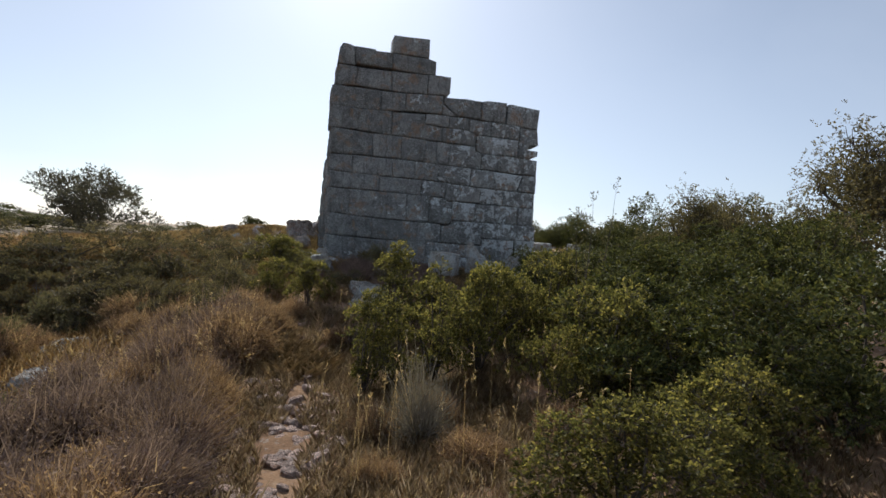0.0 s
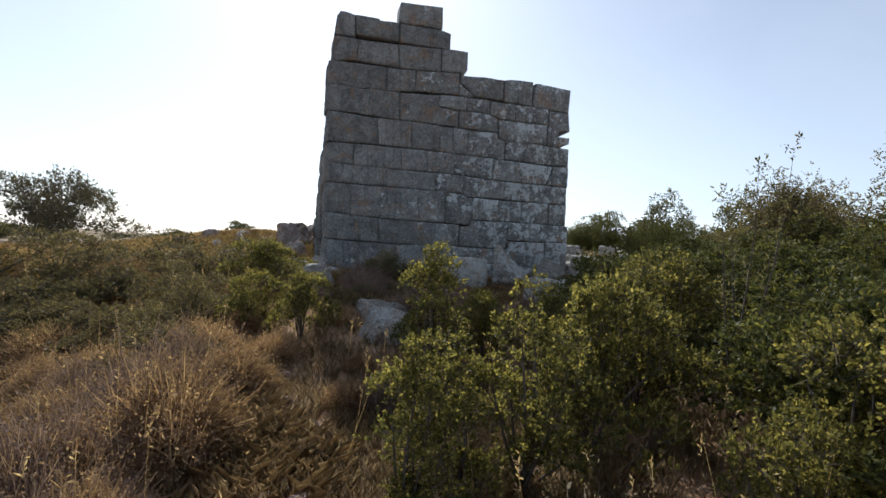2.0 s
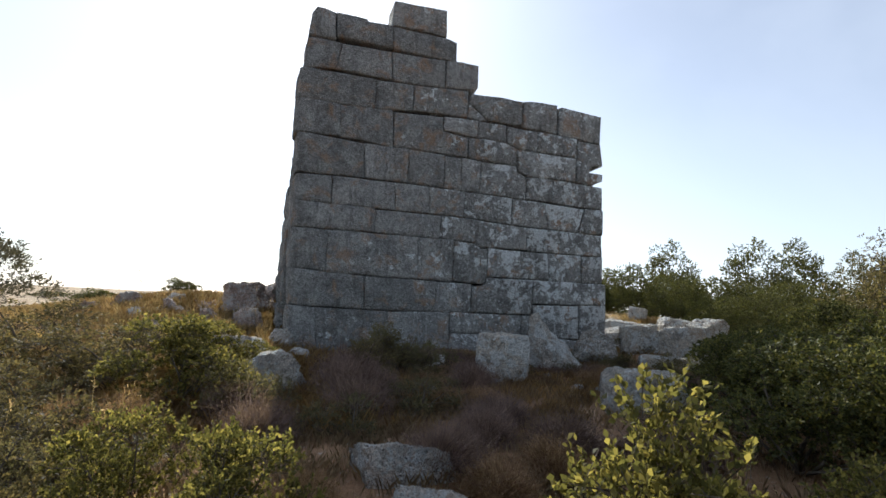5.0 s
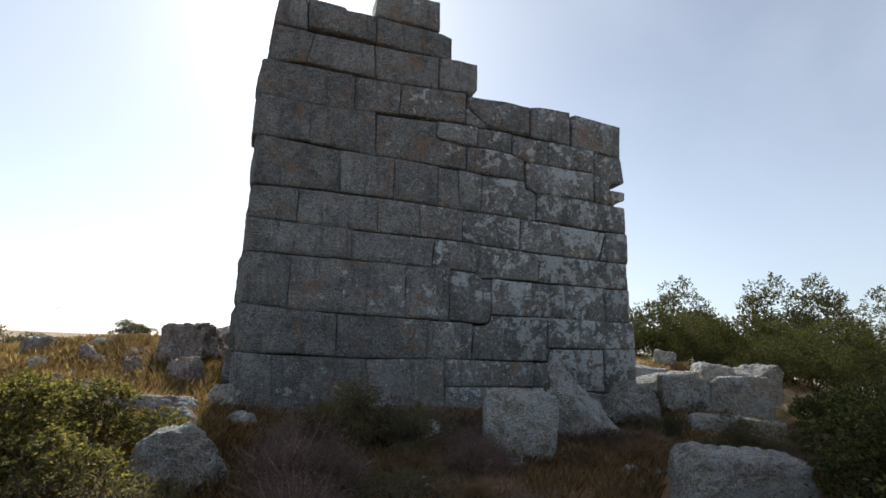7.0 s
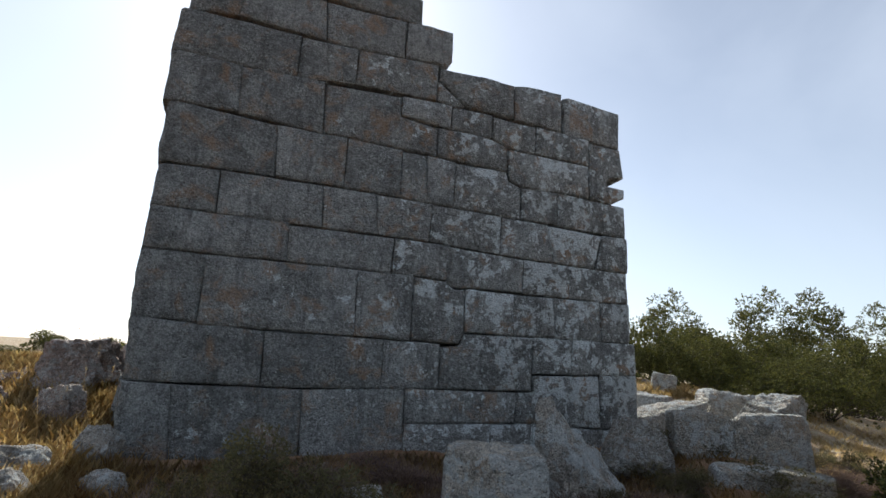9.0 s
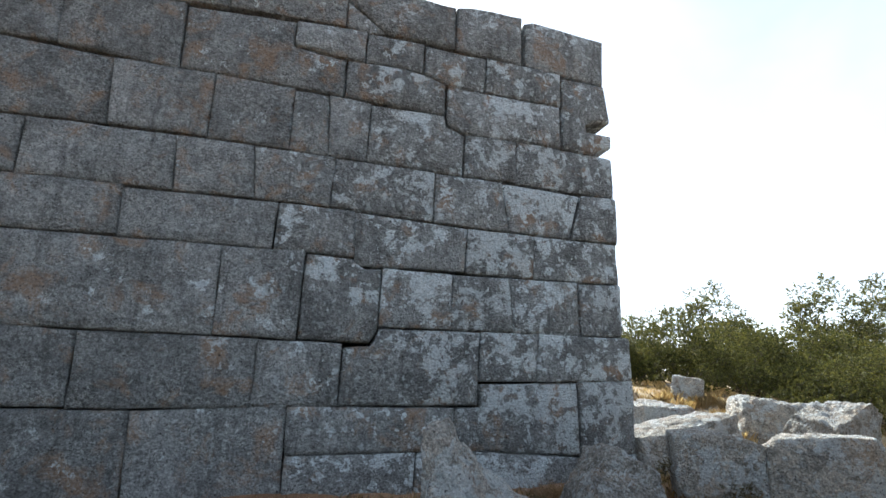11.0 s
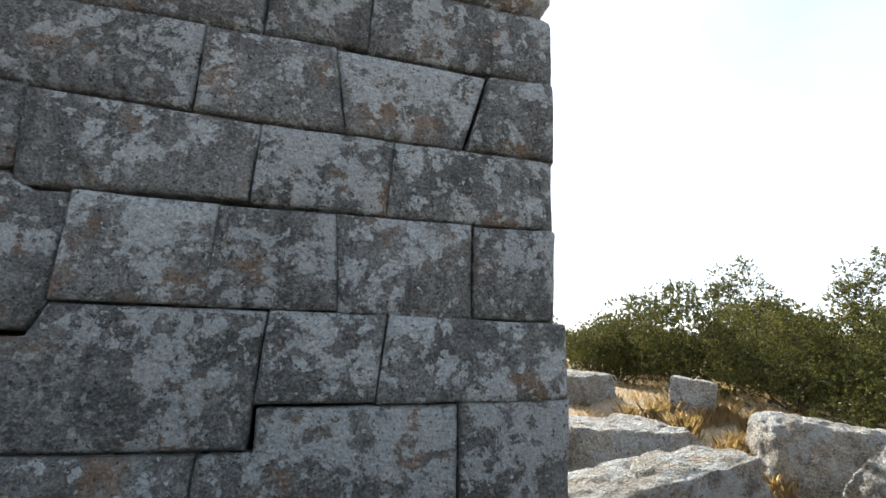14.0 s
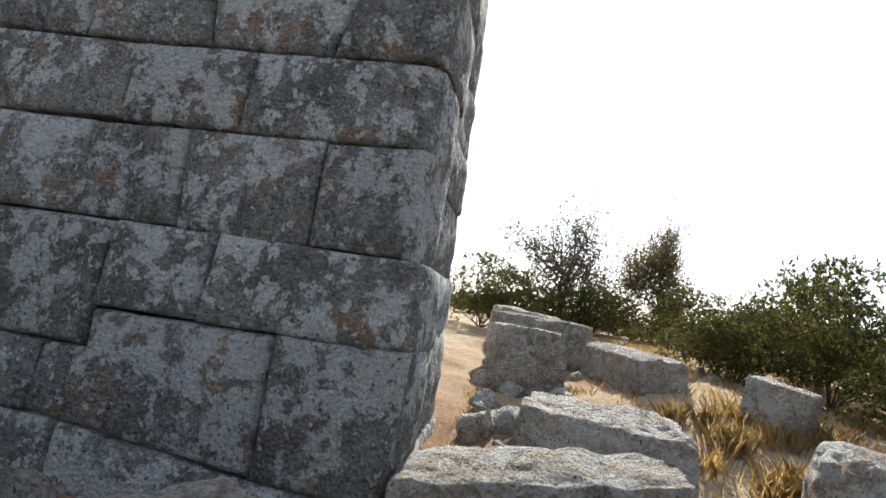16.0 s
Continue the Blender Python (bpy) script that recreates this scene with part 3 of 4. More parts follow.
# ---- stones ----
def stone_mesh(name, size, seed, square, rough, mat, cuts=9, taper=0.0):
    """A block or boulder: a cut cube, rounded by (1 - square), worn at its edges and roughened. Its base is at z = 0."""
    bm = bmesh.new()
    bmesh.ops.create_cube(bm, size=2)
    bmesh.ops.subdivide_edges(bm, edges=bm.edges[:], cuts=cuts, use_grid_fill=True)
    off = Vector((seed * 7.3, seed * 3.1, seed * 1.7))
    s = Vector(size) / 2
    rng = random.Random(seed)
    planes = []
    swell = 1.2 if square < 0.8 else 1.04
    for k in range(9 if square < 0.8 else 5):
        n = Vector((rng.gauss(0, 1), rng.gauss(0, 1), rng.gauss(0.15, 0.8))).normalized()
        reach = abs(n.x) + abs(n.y) + abs(n.z)
        planes.append((n, rng.uniform(0.62, 0.86) if square < 0.8 else reach * rng.uniform(0.72, 0.93)))
    for v in bm.verts:
        p = v.co.copy()
        q = p.normalized() * 1.15
        e = sorted((abs(p.x), abs(p.y), abs(p.z)))
        worn = (0.045 if square > 0.9 else 0.08) * max(0, e[1] - 0.78) / 0.22
        p = p * square + q * (1 - square)
        for n, d in planes:
            over = p.dot(n) - d
            if over > 0:
                p = p - n * over * 0.92
        p = p * (1 - worn * (0.4 + 0.8 * abs(noise.noise(p * 2 + off))))
        p = p * swell
        slim = 1 - taper * (p.z + 1) / 2
        w = Vector((p.x * s.x * slim, p.y * s.y * slim, p.z * s.z))
        n = p.normalized()
        pit = max(0.0, noise.noise(w * 6 + off * 2) - 0.1) + 0.7 * max(0.0, noise.noise(w * 13 + off) - 0.05)
        d = noise.noise(w * 1.6 + off) * 1.2 + noise.noise(w * 4.5 + off) * 0.8 + noise.noise(w * 11 + off) * 0.5 + noise.noise(w * 24 + off) * 0.3
        v.co = w + n * (d * rough * 1.35 * min(s) - pit * (0.11 if w.z > 0.6 * s.z else 0.06) * min(1.0, 2 * min(s))) + Vector((0, 0, s.z))
    me = bpy.data.meshes.new(name)
    bm.to_mesh(me)
    bm.free()
    me.polygons.foreach_set("use_smooth", [True] * len(me.polygons))
    me.materials.append(mat)
    return me


def stone(name, x, y, size, turn, label, seed, square=0.85, rough=0.06, mat=None, z=None, tilt=(0, 0), category="stone", group="", taper=0.0):
    ob = new(name, stone_mesh(name, size, seed, square, rough, mat or BLOCK, 33, taper))
    base = float(ground_z(x, y)) - 0.10 if z is None else z
    ob.matrix_world = pose(x, y, base, tilt[0], tilt[1], turn)
    return tagged(ob, label, category, group)


FALLEN = "fallen ashlar block of grey limestone, lichen-spotted, lying in dry grass"
G = "fallen blocks"


def fallen(x, y, top, size, turn, label, seed, square=0.94, rough=0.04, tilt=(0, 0), mat=None):
    return stone("fallen_block", x, y, size, turn, label, seed, square, rough, mat, top - size[2], tilt, "stone block", G)


def boulder(x, y, top, size, turn, label, seed, square=0.6, rough=0.11, tilt=(0, 0), mat=None, taper=0.15):
    return stone("boulder", x, y, size, turn, label, seed, square, rough, mat or ROCK, top - size[2], tilt, "boulder", "", taper)


# by the tower's corner
fallen(9.3, 16.12, 1.56, (1.6, 0.7, 0.95), 4, "long fallen ashlar block of grey stone beside the tower's corner", 1, 0.95, 0.035, (0, -10))
fallen(9.7, 17.4, 1.69, (1.25, 0.95, 0.75), -5, "fallen block with a deeply pitted pale top, lying in dry grass", 2, 0.92, 0.085, (0, 0), ROCK)
fallen(9.05, 19.9, 2.17, (0.85, 0.9, 0.9), 15, "squared upright fallen block of grey stone among rubble", 3, 0.96, 0.03)
fallen(9.3, 22.0, 2.30, (1.5, 1.0, 0.9), -20, "long fallen block lying behind an upright one on rubble", 4, 0.95, 0.03)
fallen(10.4, 20.1, 2.10, (0.6, 1.9, 0.8), 15, "long fallen block lying beside green shrubs", 5, 0.94, 0.035)
fallen(11.38, 18.35, 2.10, (0.52, 0.38, 0.7), -45, "tilted squared block leaning at the foot of a green shrub", 6, 0.94, 0.04, (0, 8))
fallen(11.55, 16.65, 1.80, (1.3, 0.75, 0.8), -25, "weathered fallen block with a pitted edge in dry grass", 7, 0.86, 0.07, (0, 6))
fallen(10.75, 15.4, 1.95, (1.0, 0.8, 1.1), 20, "pointed broken block in the heap by the tower's corner", 21, 0.75, 0.09, (8, 14))
fallen(8.17, 14.45, 1.64, (0.74, 0.5, 0.68), -33, "short piece of a cracked fallen block before the tower's corner", 8, 0.96, 0.04, (0, -3))
fallen(8.86, 13.95, 1.66, (0.92, 0.52, 0.68), -37, "long piece of a cracked fallen block before the tower's corner", 9, 0.96, 0.04, (0, -3))
fallen(8.9, 23.6, 2.36, (1.2, 1.4, 1.2), 10, "tilted fallen slab of grey stone against the tower's side", 10, 0.94, 0.04, (0, 4))
fallen(8.2, 13.5, 1.1, (1.3, 0.34, 0.5), -30, "long half-buried fallen block beside the footpath", 22, 0.85, 0.06)
# in front of the tower
fallen(4.15, 13.0, 1.46, (0.82, 0.78, 1.05), -25, "upright rough-hewn block before the tower, brown and white with lichen", 11, 0.92, 0.05)
boulder(5.7, 13.85, 1.76, (1.3, 0.85, 1.4), 25, "pointed grey boulder leaning before the foot of the tower", 12, 0.78, 0.09, (-6, -16), ROCK, 0.62)
boulder(7.0, 14.5, 1.42, (1.05, 0.8, 0.75), -8, "rounded pale boulder at the foot of the tower", 13, 0.65, 0.09, (0, 8), ROCK)
boulder(5.25, 11.0, 1.14, (1.05, 0.75, 0.85), -25, "large flat-topped grey boulder beside the footpath", 14, 0.88, 0.06, (0, 0), ROCK, 0.1)
boulder(3.2, 13.6, 1.02, (0.5, 0.35, 0.4), 10, "small pale boulder in dry grass before the tower", 23)
boulder(0.67, 12.5, 1.08, (0.78, 0.62, 0.75), 30, "pale limestone boulder among low shrubs", 15)
boulder(0.55, 15.55, 1.32, (0.42, 0.42, 0.75), 20, "tilted pale boulder at the tower's corner", 16, 0.75, 0.10, (0, 26))
boulder(-0.05, 15.0, 1.12, (1.3, 0.7, 0.5), 25, "low pale boulder with reddish stains in golden grass", 24)
for k, (x, y, top, w) in enumerate(((0.3, 14.4, 1.05, 0.6), (-0.35, 14.1, 0.98, 0.5), (-0.85, 15.5, 1.28, 0.75), (0.95, 14.7, 1.0, 0.4), (-1.5, 14.9, 1.15, 0.55))):
    boulder(x, y, top, (w * 1.2, w * 0.9, w * 0.85), 50 * k, "pale limestone boulder with reddish stains in golden grass", 70 + k, 0.62, 0.12, (6 * k - 10, 8 - 5 * k))
# heap beside the tower
for k, (x, y, top, w) in enumerate(((-0.75, 17.9, 1.82, 1.3), (0.02, 17.9, 2.25, 1.05), (-1.45, 17.6, 1.68, 1.1), (0.2, 16.7, 1.48, 0.75), (-0.55, 17.0, 1.48, 0.75), (-2.4, 18.3, 1.75, 1.2), (-1.6, 16.6, 1.3, 0.6), (-3.4, 18.2, 1.6, 0.9), (0.1, 18.9, 2.3, 1.1))):
    boulder(x, y, top, (w * 1.25, w, 0.95), 40 * k, "brownish limestone boulder in the heap beside the tower", 30 + k, 0.78, 0.15, (9 - 4 * k, 5 * k - 16), HEAP, 0.5)
# on the slope
boulder(1.38, 8.4, 0.74, (0.72, 0.5, 0.65), 15, "pale weathered limestone boulder on the slope", 17)
boulder(1.5, 9.5, 0.78, (0.85, 0.5, 0.5), -10, "low pale limestone boulder on the slope", 18)
boulder(-2.9, 8.3, -0.26, (1.6, 0.9, 0.6), 25, "pale limestone outcrop beside the footpath", 19)
boulder(-2.75, 6.5, -0.4, (1.1, 0.8, 0.5), -15, "low pale limestone outcrop beside the footpath", 20)

# loose stones on the path and in the rubble
loose = [stone_mesh("loose_stone", (0.24, 0.18, 0.14), 50 + k, 0.6, 0.18, PATHSTONE, 4) for k in range(5)]
rubble = [stone_mesh("loose_stone", (0.26, 0.19, 0.16), 60 + k, 0.7, 0.2, ROCK, 5) for k in range(5)]
stone_rng = random.Random(5)


def strew(n, x0, x1, y0, y1, s0, s1, label, group, shapes=rubble, low=1.0):
    for k in range(n):
        x, y, sc = stone_rng.uniform(x0, x1), stone_rng.uniform(y0, y1), stone_rng.uniform(s0, s1)
        ob = new("loose_stone", stone_rng.choice(shapes))
        ob.matrix_world = pose(x, y, float(ground_z(x, y)) - 0.02, stone_rng.uniform(-15, 15), stone_rng.uniform(-15, 15), stone_rng.uniform(0, 360)) @ Matrix.Diagonal((sc, sc, sc * low, 1))
        tagged(ob, label, "stone", group)


strew(130, -0.3, 0.55, 1.2, 4.8, 0.15, 0.75, "loose reddish-grey stone lying on the footpath", "path stones", loose, 0.75)
strew(22, -0.05, 0.45, 2.0, 3.6, 0.35, 0.7, "pale pinkish stone lying loose on the footpath", "path stones", loose, 0.6)
strew(14, -0.2, 0.5, 4.6, 7.2, 0.3, 0.7, "loose reddish-grey stone lying on the footpath", "path stones", loose)
strew(130, 8.5, 9.7, 16.6, 23.5, 0.4, 1.5, "loose brown rubble stone beside the tower", "rubble stones")
strew(40, 9.5, 12.5, 18.0, 26.0, 0.3, 0.8, "loose pale stone in dry grass", "rubble stones")
strew(26, 2.2, 7.5, 12.0, 15.4, 0.3, 0.9, "loose grey stone at the foot of the tower", "tower stones")
strew(24, -3.5, 0.4, 14.5, 19.0, 0.4, 1.3, "loose pale stone in golden grass", "heap stones")


# ---- plants ----
def leaves(points, size, rng, up=0.3, slim=0.45):
    """Pointed leaves, one folded face each, at the points."""
    n = len(points)
    d = rng.normal(size=(n, 3))
    d[:, 2] += up
    d /= np.linalg.norm(d, axis=1, keepdims=True)
    s = np.cross(d, rng.normal(size=(n, 3)))
    s /= np.linalg.norm(s, axis=1, keepdims=True)
    f = np.cross(d, s)
    ln = size * rng.uniform(0.6, 1.4, (n, 1))
    w = ln * slim
    return np.stack([points, points + d * ln * 0.5 + s * w * 0.5 + f * w * 0.2, points + d * ln, points + d * ln * 0.5 - s * w * 0.5 + f * w * 0.2], 1)


def limbs_mesh(name, limbs, parent, mat=None):
    """Tapered five-sided limbs along lists of (point, radius)."""
    verts, faces = [], []
    for limb in limbs:
        first = len(verts)
        for k, (p, r) in enumerate(limb):
            q = limb[min(k + 1, len(limb) - 1)][0] - limb[max(k - 1, 0)][0]
            turn = q.to_track_quat("Z", "Y")
            for a in range(5):
                verts.append(p + turn @ Vector((r * math.cos(a * 1.2566), r * math.sin(a * 1.2566), 0)))
        for k in range(len(limb) - 1):
            for a in range(5):
                i = first + k * 5
                faces.append((i + a, i + (a + 1) % 5, i + 5 + (a + 1) % 5, i + 5 + a))
    return mesh_object(name, [tuple(v) for v in verts], faces, mat or BARK, parent, True)


def sprigs(base, way, length, per, leaf, rng, slim):
    """Leaves set along twigs that start at base and run along way."""
    n = len(base)
    f = rng.uniform(0.1, 1.05, (n, per, 1))
    p = base[:, None] + way[:, None] * (length * f) + rng.normal(size=(n, per, 3)) * 0.008
    d = way[:, None] * 0.7 + rng.normal(size=(n, per, 3)) * 0.55
    d /= np.linalg.norm(d, axis=2, keepdims=True)
    s = np.cross(d, rng.normal(size=(n, per, 3)))
    s /= np.linalg.norm(s, axis=2, keepdims=True)
    g = np.cross(d, s)
    ln = leaf * rng.uniform(0.6, 1.35, (n, per, 1))
    w = ln * slim
    q = np.stack([p, p + d * ln * 0.5 + s * w * 0.5 + g * w * 0.2, p + d * ln, p + d * ln * 0.5 - s * w * 0.5 + g * w * 0.2], 2)
    return q.reshape(-1, 4, 3)


def twig_strips(base, way, length, rng):
    s = np.cross(way, rng.normal(size=base.shape))
    s /= np.linalg.norm(s, axis=1, keepdims=True)
    tip = base + way * length
    foot = base - way * length * 0.8
    return np.stack([foot - s * 0.003, foot + s * 0.003, tip + s * 0.001, tip - s * 0.001], 1)


def shrub(name, seed, radius, height, leaf, count, mat, label, lobes=16, per=12, slim=0.5, twig=0.17, stems=12, big=1.0):
    """Several leafy mounds on stems from one foot; leaves stand in sprays on fine twigs."""
    rng = np.random.default_rng(seed)
    root = empty(name, Matrix(), label, "shrub")
    centres, sizes = [], []
    for k in range(lobes):
        # clumps stand on an uneven dome, a few fill its inside
        a, up = rng.uniform(0, 2 * math.pi), rng.uniform(0.0, 1.0) ** 0.8
        out = rng.uniform(0.62, 0.86) if k % 4 else rng.uniform(0.1, 0.5)
        flat = math.sqrt(1 - up * up)
        centres.append((radius * out * flat * math.cos(a), radius * out * flat * math.sin(a), height * (0.16 + 0.76 * up * out / 0.8)))
        sizes.append(radius * big * rng.uniform(0.2, 0.36))
    c, sz = np.array(centres), np.array(sizes)
    n = count // per
    pick = rng.choice(lobes, n, p=sz ** 2 / (sz ** 2).sum())
    way = rng.normal(size=(n, 3))
    way[:, 2] = np.where(rng.uniform(size=n) > 0.25, np.abs(way[:, 2]), way[:, 2])
    way /= np.linalg.norm(way, axis=1, keepdims=True)
    base = c[pick] + way * (sz[pick] * rng.uniform(0.55, 1.0, n))[:, None] * np.array([1, 1, 0.85])
    base[:, 2] = np.abs(base[:, 2])
    way = way * 0.9 + rng.normal(size=(n, 3)) * 0.5 + np.array([0, 0, 0.15])
    way /= np.linalg.norm(way, axis=1, keepdims=True)
    # a few long shoots break the outline
    long = rng.uniform(0.5, 1.1, (n, 1)) * np.where(rng.uniform(size=(n, 1)) > 0.97, 1.8, 1.0)
    limbs = []
    for k in range(stems):
        t = Vector(centres[k % lobes])
        bend = Vector(rng.normal(size=3) * 0.08 * radius)
        limbs.append([(Vector((t.x * f ** 1.3, t.y * f ** 1.3, t.z * f)) + bend * math.sin(f * 3.1), 0.017 * (1 - 0.8 * f) + 0.002) for f in np.linspace(0, 1, 5)])
    tagged(limbs_mesh("branchwork", limbs, root), kind="stuff")
    quads_object("twig_work", twig_strips(base, way, twig * long, rng), BARK, root)
    quads_object("foliage", sprigs(base, way, twig * long[:, :, None], per, leaf, rng, slim), mat, root)
    return root


def dry_shrub(name, seed, radius, height, count, mat, label):
    """A thicket of fine bare twigs that fan out from one foot."""
    rng = np.random.default_rng(seed)
    root = empty(name, Matrix(), label, "shrub")
    a = rng.uniform(0, 2 * math.pi, count)
    e = np.arcsin(rng.uniform(0.15, 1.0, count))
    r = rng.uniform(0.5, 1.0, count) * np.where(rng.uniform(size=count) > 0.94, 1.35, 1.0) * (1 + 0.22 * np.sin(3 * a + seed) * np.sin(2 * a))
    tip = np.stack([radius * r * np.cos(e) * np.cos(a), radius * r * np.cos(e) * np.sin(a), height * r * np.sin(e)], 1)
    foot = tip * rng.uniform(0.15, 0.7, (count, 1)) + rng.normal(size=(count, 3)) * 0.06 * radius
    foot[:, 2] = np.abs(foot[:, 2])
    side = np.cross(tip - foot, rng.normal(size=(count, 3)))
    side /= np.linalg.norm(side, axis=1, keepdims=True)
    w = 0.004
    kink = (tip + foot) / 2 + rng.normal(size=(count, 3)) * 0.04
    quads_object("twig_work", np.concatenate([np.stack([foot - side * w, foot + side * w, kink + side * w * 0.7, kink - side * w * 0.7], 1),
                                          np.stack([kink - side * w * 0.7, kink + side * w * 0.7, tip + side * w * 0.3, tip - side * w * 0.3], 1)]), mat, root)
    n = count
    quads_object("dry_foliage", leaves(tip[:n] + rng.normal(size=(n, 3)) * 0.03, 0.022, rng, 0.3, 0.5), mat, root)
    return root


def tree(name, seed, height, crown, leaf, count, mat, label, lean=0.1, start=0.3):
    rng = np.random.default_rng(seed)
    root = empty(name, Matrix(), label, "tree")
    limbs, tips = [], []

    def grow(p, d, length, r, depth):
        limb = [(p, r)]
        for k in range(4):
            d = (d + Vector(rng.normal(size=3) * 0.16) + Vector((0, 0, 0.05))).normalized()
            p = p + d * length / 4
            limb.append((p, r * (1 - 0.16 * (k + 1))))
            if depth < 3 and k >= 1:
                for _ in range(2 if depth else 3):
                    e = (d * 0.5 + Vector(rng.normal(size=3) * 0.62) + Vector((0, 0, 0.12))).normalized()
                    grow(p, e, length * rng.uniform(0.5, 0.72), r * 0.5, depth + 1)
            if depth >= 2:
                tips.append(p)
        limbs.append(limb)
    grow(Vector((0, 0, 0)), Vector((lean, 0, 1)).normalized(), height * start * 1.7, height * 0.024, 0)
    limbs_mesh("trunk", limbs, root)
    t = np.array([tuple(p) for p in tips])
    pick = rng.integers(0, len(t), count)
    pick = pick[:count // 10]
    way = rng.normal(size=(len(pick), 3)) + np.array([0, 0, 0.3])
    way /= np.linalg.norm(way, axis=1, keepdims=True)
    base = t[pick] + rng.normal(size=(len(pick), 3)) * crown
    quads_object("crown", sprigs(base, way, 0.22, 10, leaf, rng, 0.45), mat, root)
    return root


GREEN_LABELS = ["leafy green lentisk shrub with yellow-green tips, growing in dry grass", "dense dark-green evergreen shrub on dry ground", "low grey-green shrub among dry grass", "dry brown leafless spiny shrub on reddish soil"]
lentisk = [shrub("lentisk_shrub", 10 + k, 0.8, 1.25, 0.034, 13000, LEAF, GREEN_LABELS[0], 20, 12, 0.62, 0.11) for k in range(4)]
young = [shrub("young_lentisk", 15 + k, 0.5, 1.5, 0.030, 9000, LEAF, "upright young lentisk shrub with yellow-green leaves in dry grass", 22, 12, 0.62, 0.09, 14, 1.15) for k in range(3)]
evergreen = [shrub("evergreen_shrub", 20 + k, 0.9, 1.3, 0.034, 26000, DARKLEAF, GREEN_LABELS[1], 26, 14, 0.5, 0.05, 14, 1.15) for k in range(4)]
holm = [shrub("holm_shrub", 25 + k, 1.7, 2.0, 0.048, 32000, DARKLEAF, "large dense rounded evergreen shrub on dry ground", 56, 14, 0.55, 0.09, 14, 0.9) for k in range(2)]
low = [shrub("low_shrub", 30 + k, 0.7, 0.6, 0.034, 5000, GREYLEAF, GREEN_LABELS[2], 9, 12, 0.35, 0.13) for k in range(3)]
heath = [shrub("heath_shrub", 80 + k, 0.8, 0.95, 0.03, 8000, OLIVELEAF, "dull olive-green scrub bush among dry brown shrubs", 16, 12, 0.5, 0.11) for k in range(3)]
dry = [dry_shrub("dry_shrub", 40 + k, 0.6, 0.65, 3600, DRYLEAF, GREEN_LABELS[3]) for k in range(3)]
grey_twigs = [dry_shrub("grey_twig_shrub", 60, 0.5, 0.65, 900, DEADTWIG, "pale grey branching dried shrub beside green shrubs")]
burnet = [dry_shrub("burnet_shrub", 46 + k, 0.5, 0.5, 4600, BURNET, "rounded red-brown dried cushion shrub on reddish soil") for k in range(3)]
plant_rng = random.Random(11)
used = set()


def plant(kinds, x, y, width, tall, sink=0.05):
    """A copy of one of the kinds, width and tall as factors of its own size."""
    proto = plant_rng.choice(kinds)
    m = pose(x, y, float(ground_z(x, y)) - sink, 0, 0, plant_rng.uniform(0, 360))
    if proto.name in used:
        ob = copy_thing(proto, m)
    else:
        used.add(proto.name)
        ob = proto
        ob.matrix_world = m
    ob.scale = (width, width * plant_rng.uniform(0.9, 1.1), tall)
    return ob


# right of the path
for x, y, w, h in ((2.5, 5.05, 0.9, 1.2), (2.35, 7.2, 0.55, 0.8), (3.3, 5.6, 0.9, 1.15), (2.9, 3.6, 0.7, 0.85),
                   (3.5, 3.7, 1.0, 1.1), (4.4, 6.7, 1.1, 1.15), (2.1, 1.35, 0.85, 0.68), (3.4, 1.9, 0.9, 0.9), (3.3, 7.0, 0.8, 0.8)):
    plant(lentisk, x, y, w, h)
for x, y, w, h in ((0.88, 4.35, 0.72, 0.8), (1.25, 4.65, 0.7, 0.78), (1.8, 4.75, 0.95, 1.0), (1.6, 6.75, 0.95, 1.02)):
    plant(young, x, y, w, h)
plant(evergreen, 1.6, 7.85, 0.25, 0.38)
for x, y, w, h in ((7.2, 11.0, 0.95, 0.95), (8.1, 10.7, 1.1, 1.1), (6.6, 10.4, 0.8, 0.85)):
    plant(evergreen, x, y, w, h)
plant(grey_twigs, 1.24, 3.05, 0.8, 1.35)
for x, y, w, h in ((4.6, 4.8, 1.3, 1.3), (4.9, 8.7, 1.1, 1.0), (6.1, 9.8, 1.1, 0.9), (5.6, 7.2, 1.3, 1.05), (7.4, 9.9, 1.2, 0.9), (6.6, 8.4, 1.3, 1.0), (8.2, 9.0, 1.4, 1.15), (9.2, 10.6, 1.3, 1.15), (4.2, 2.8, 1.3, 1.2),
                   (5.8, 5.0, 1.4, 1.25), (7.4, 6.8, 1.5, 1.3), (9.9, 9.0, 1.4, 1.25), (10.9, 11.6, 1.4, 1.2), (5.3, 2.4, 1.4, 1.3), (7.2, 4.2, 1.6, 1.5), (9.5, 6.6, 1.7, 1.7), (11.4, 8.0, 1.6, 1.35), (12.4, 12.2, 1.5, 1.1)):
    plant(evergreen, x, y, w, h)
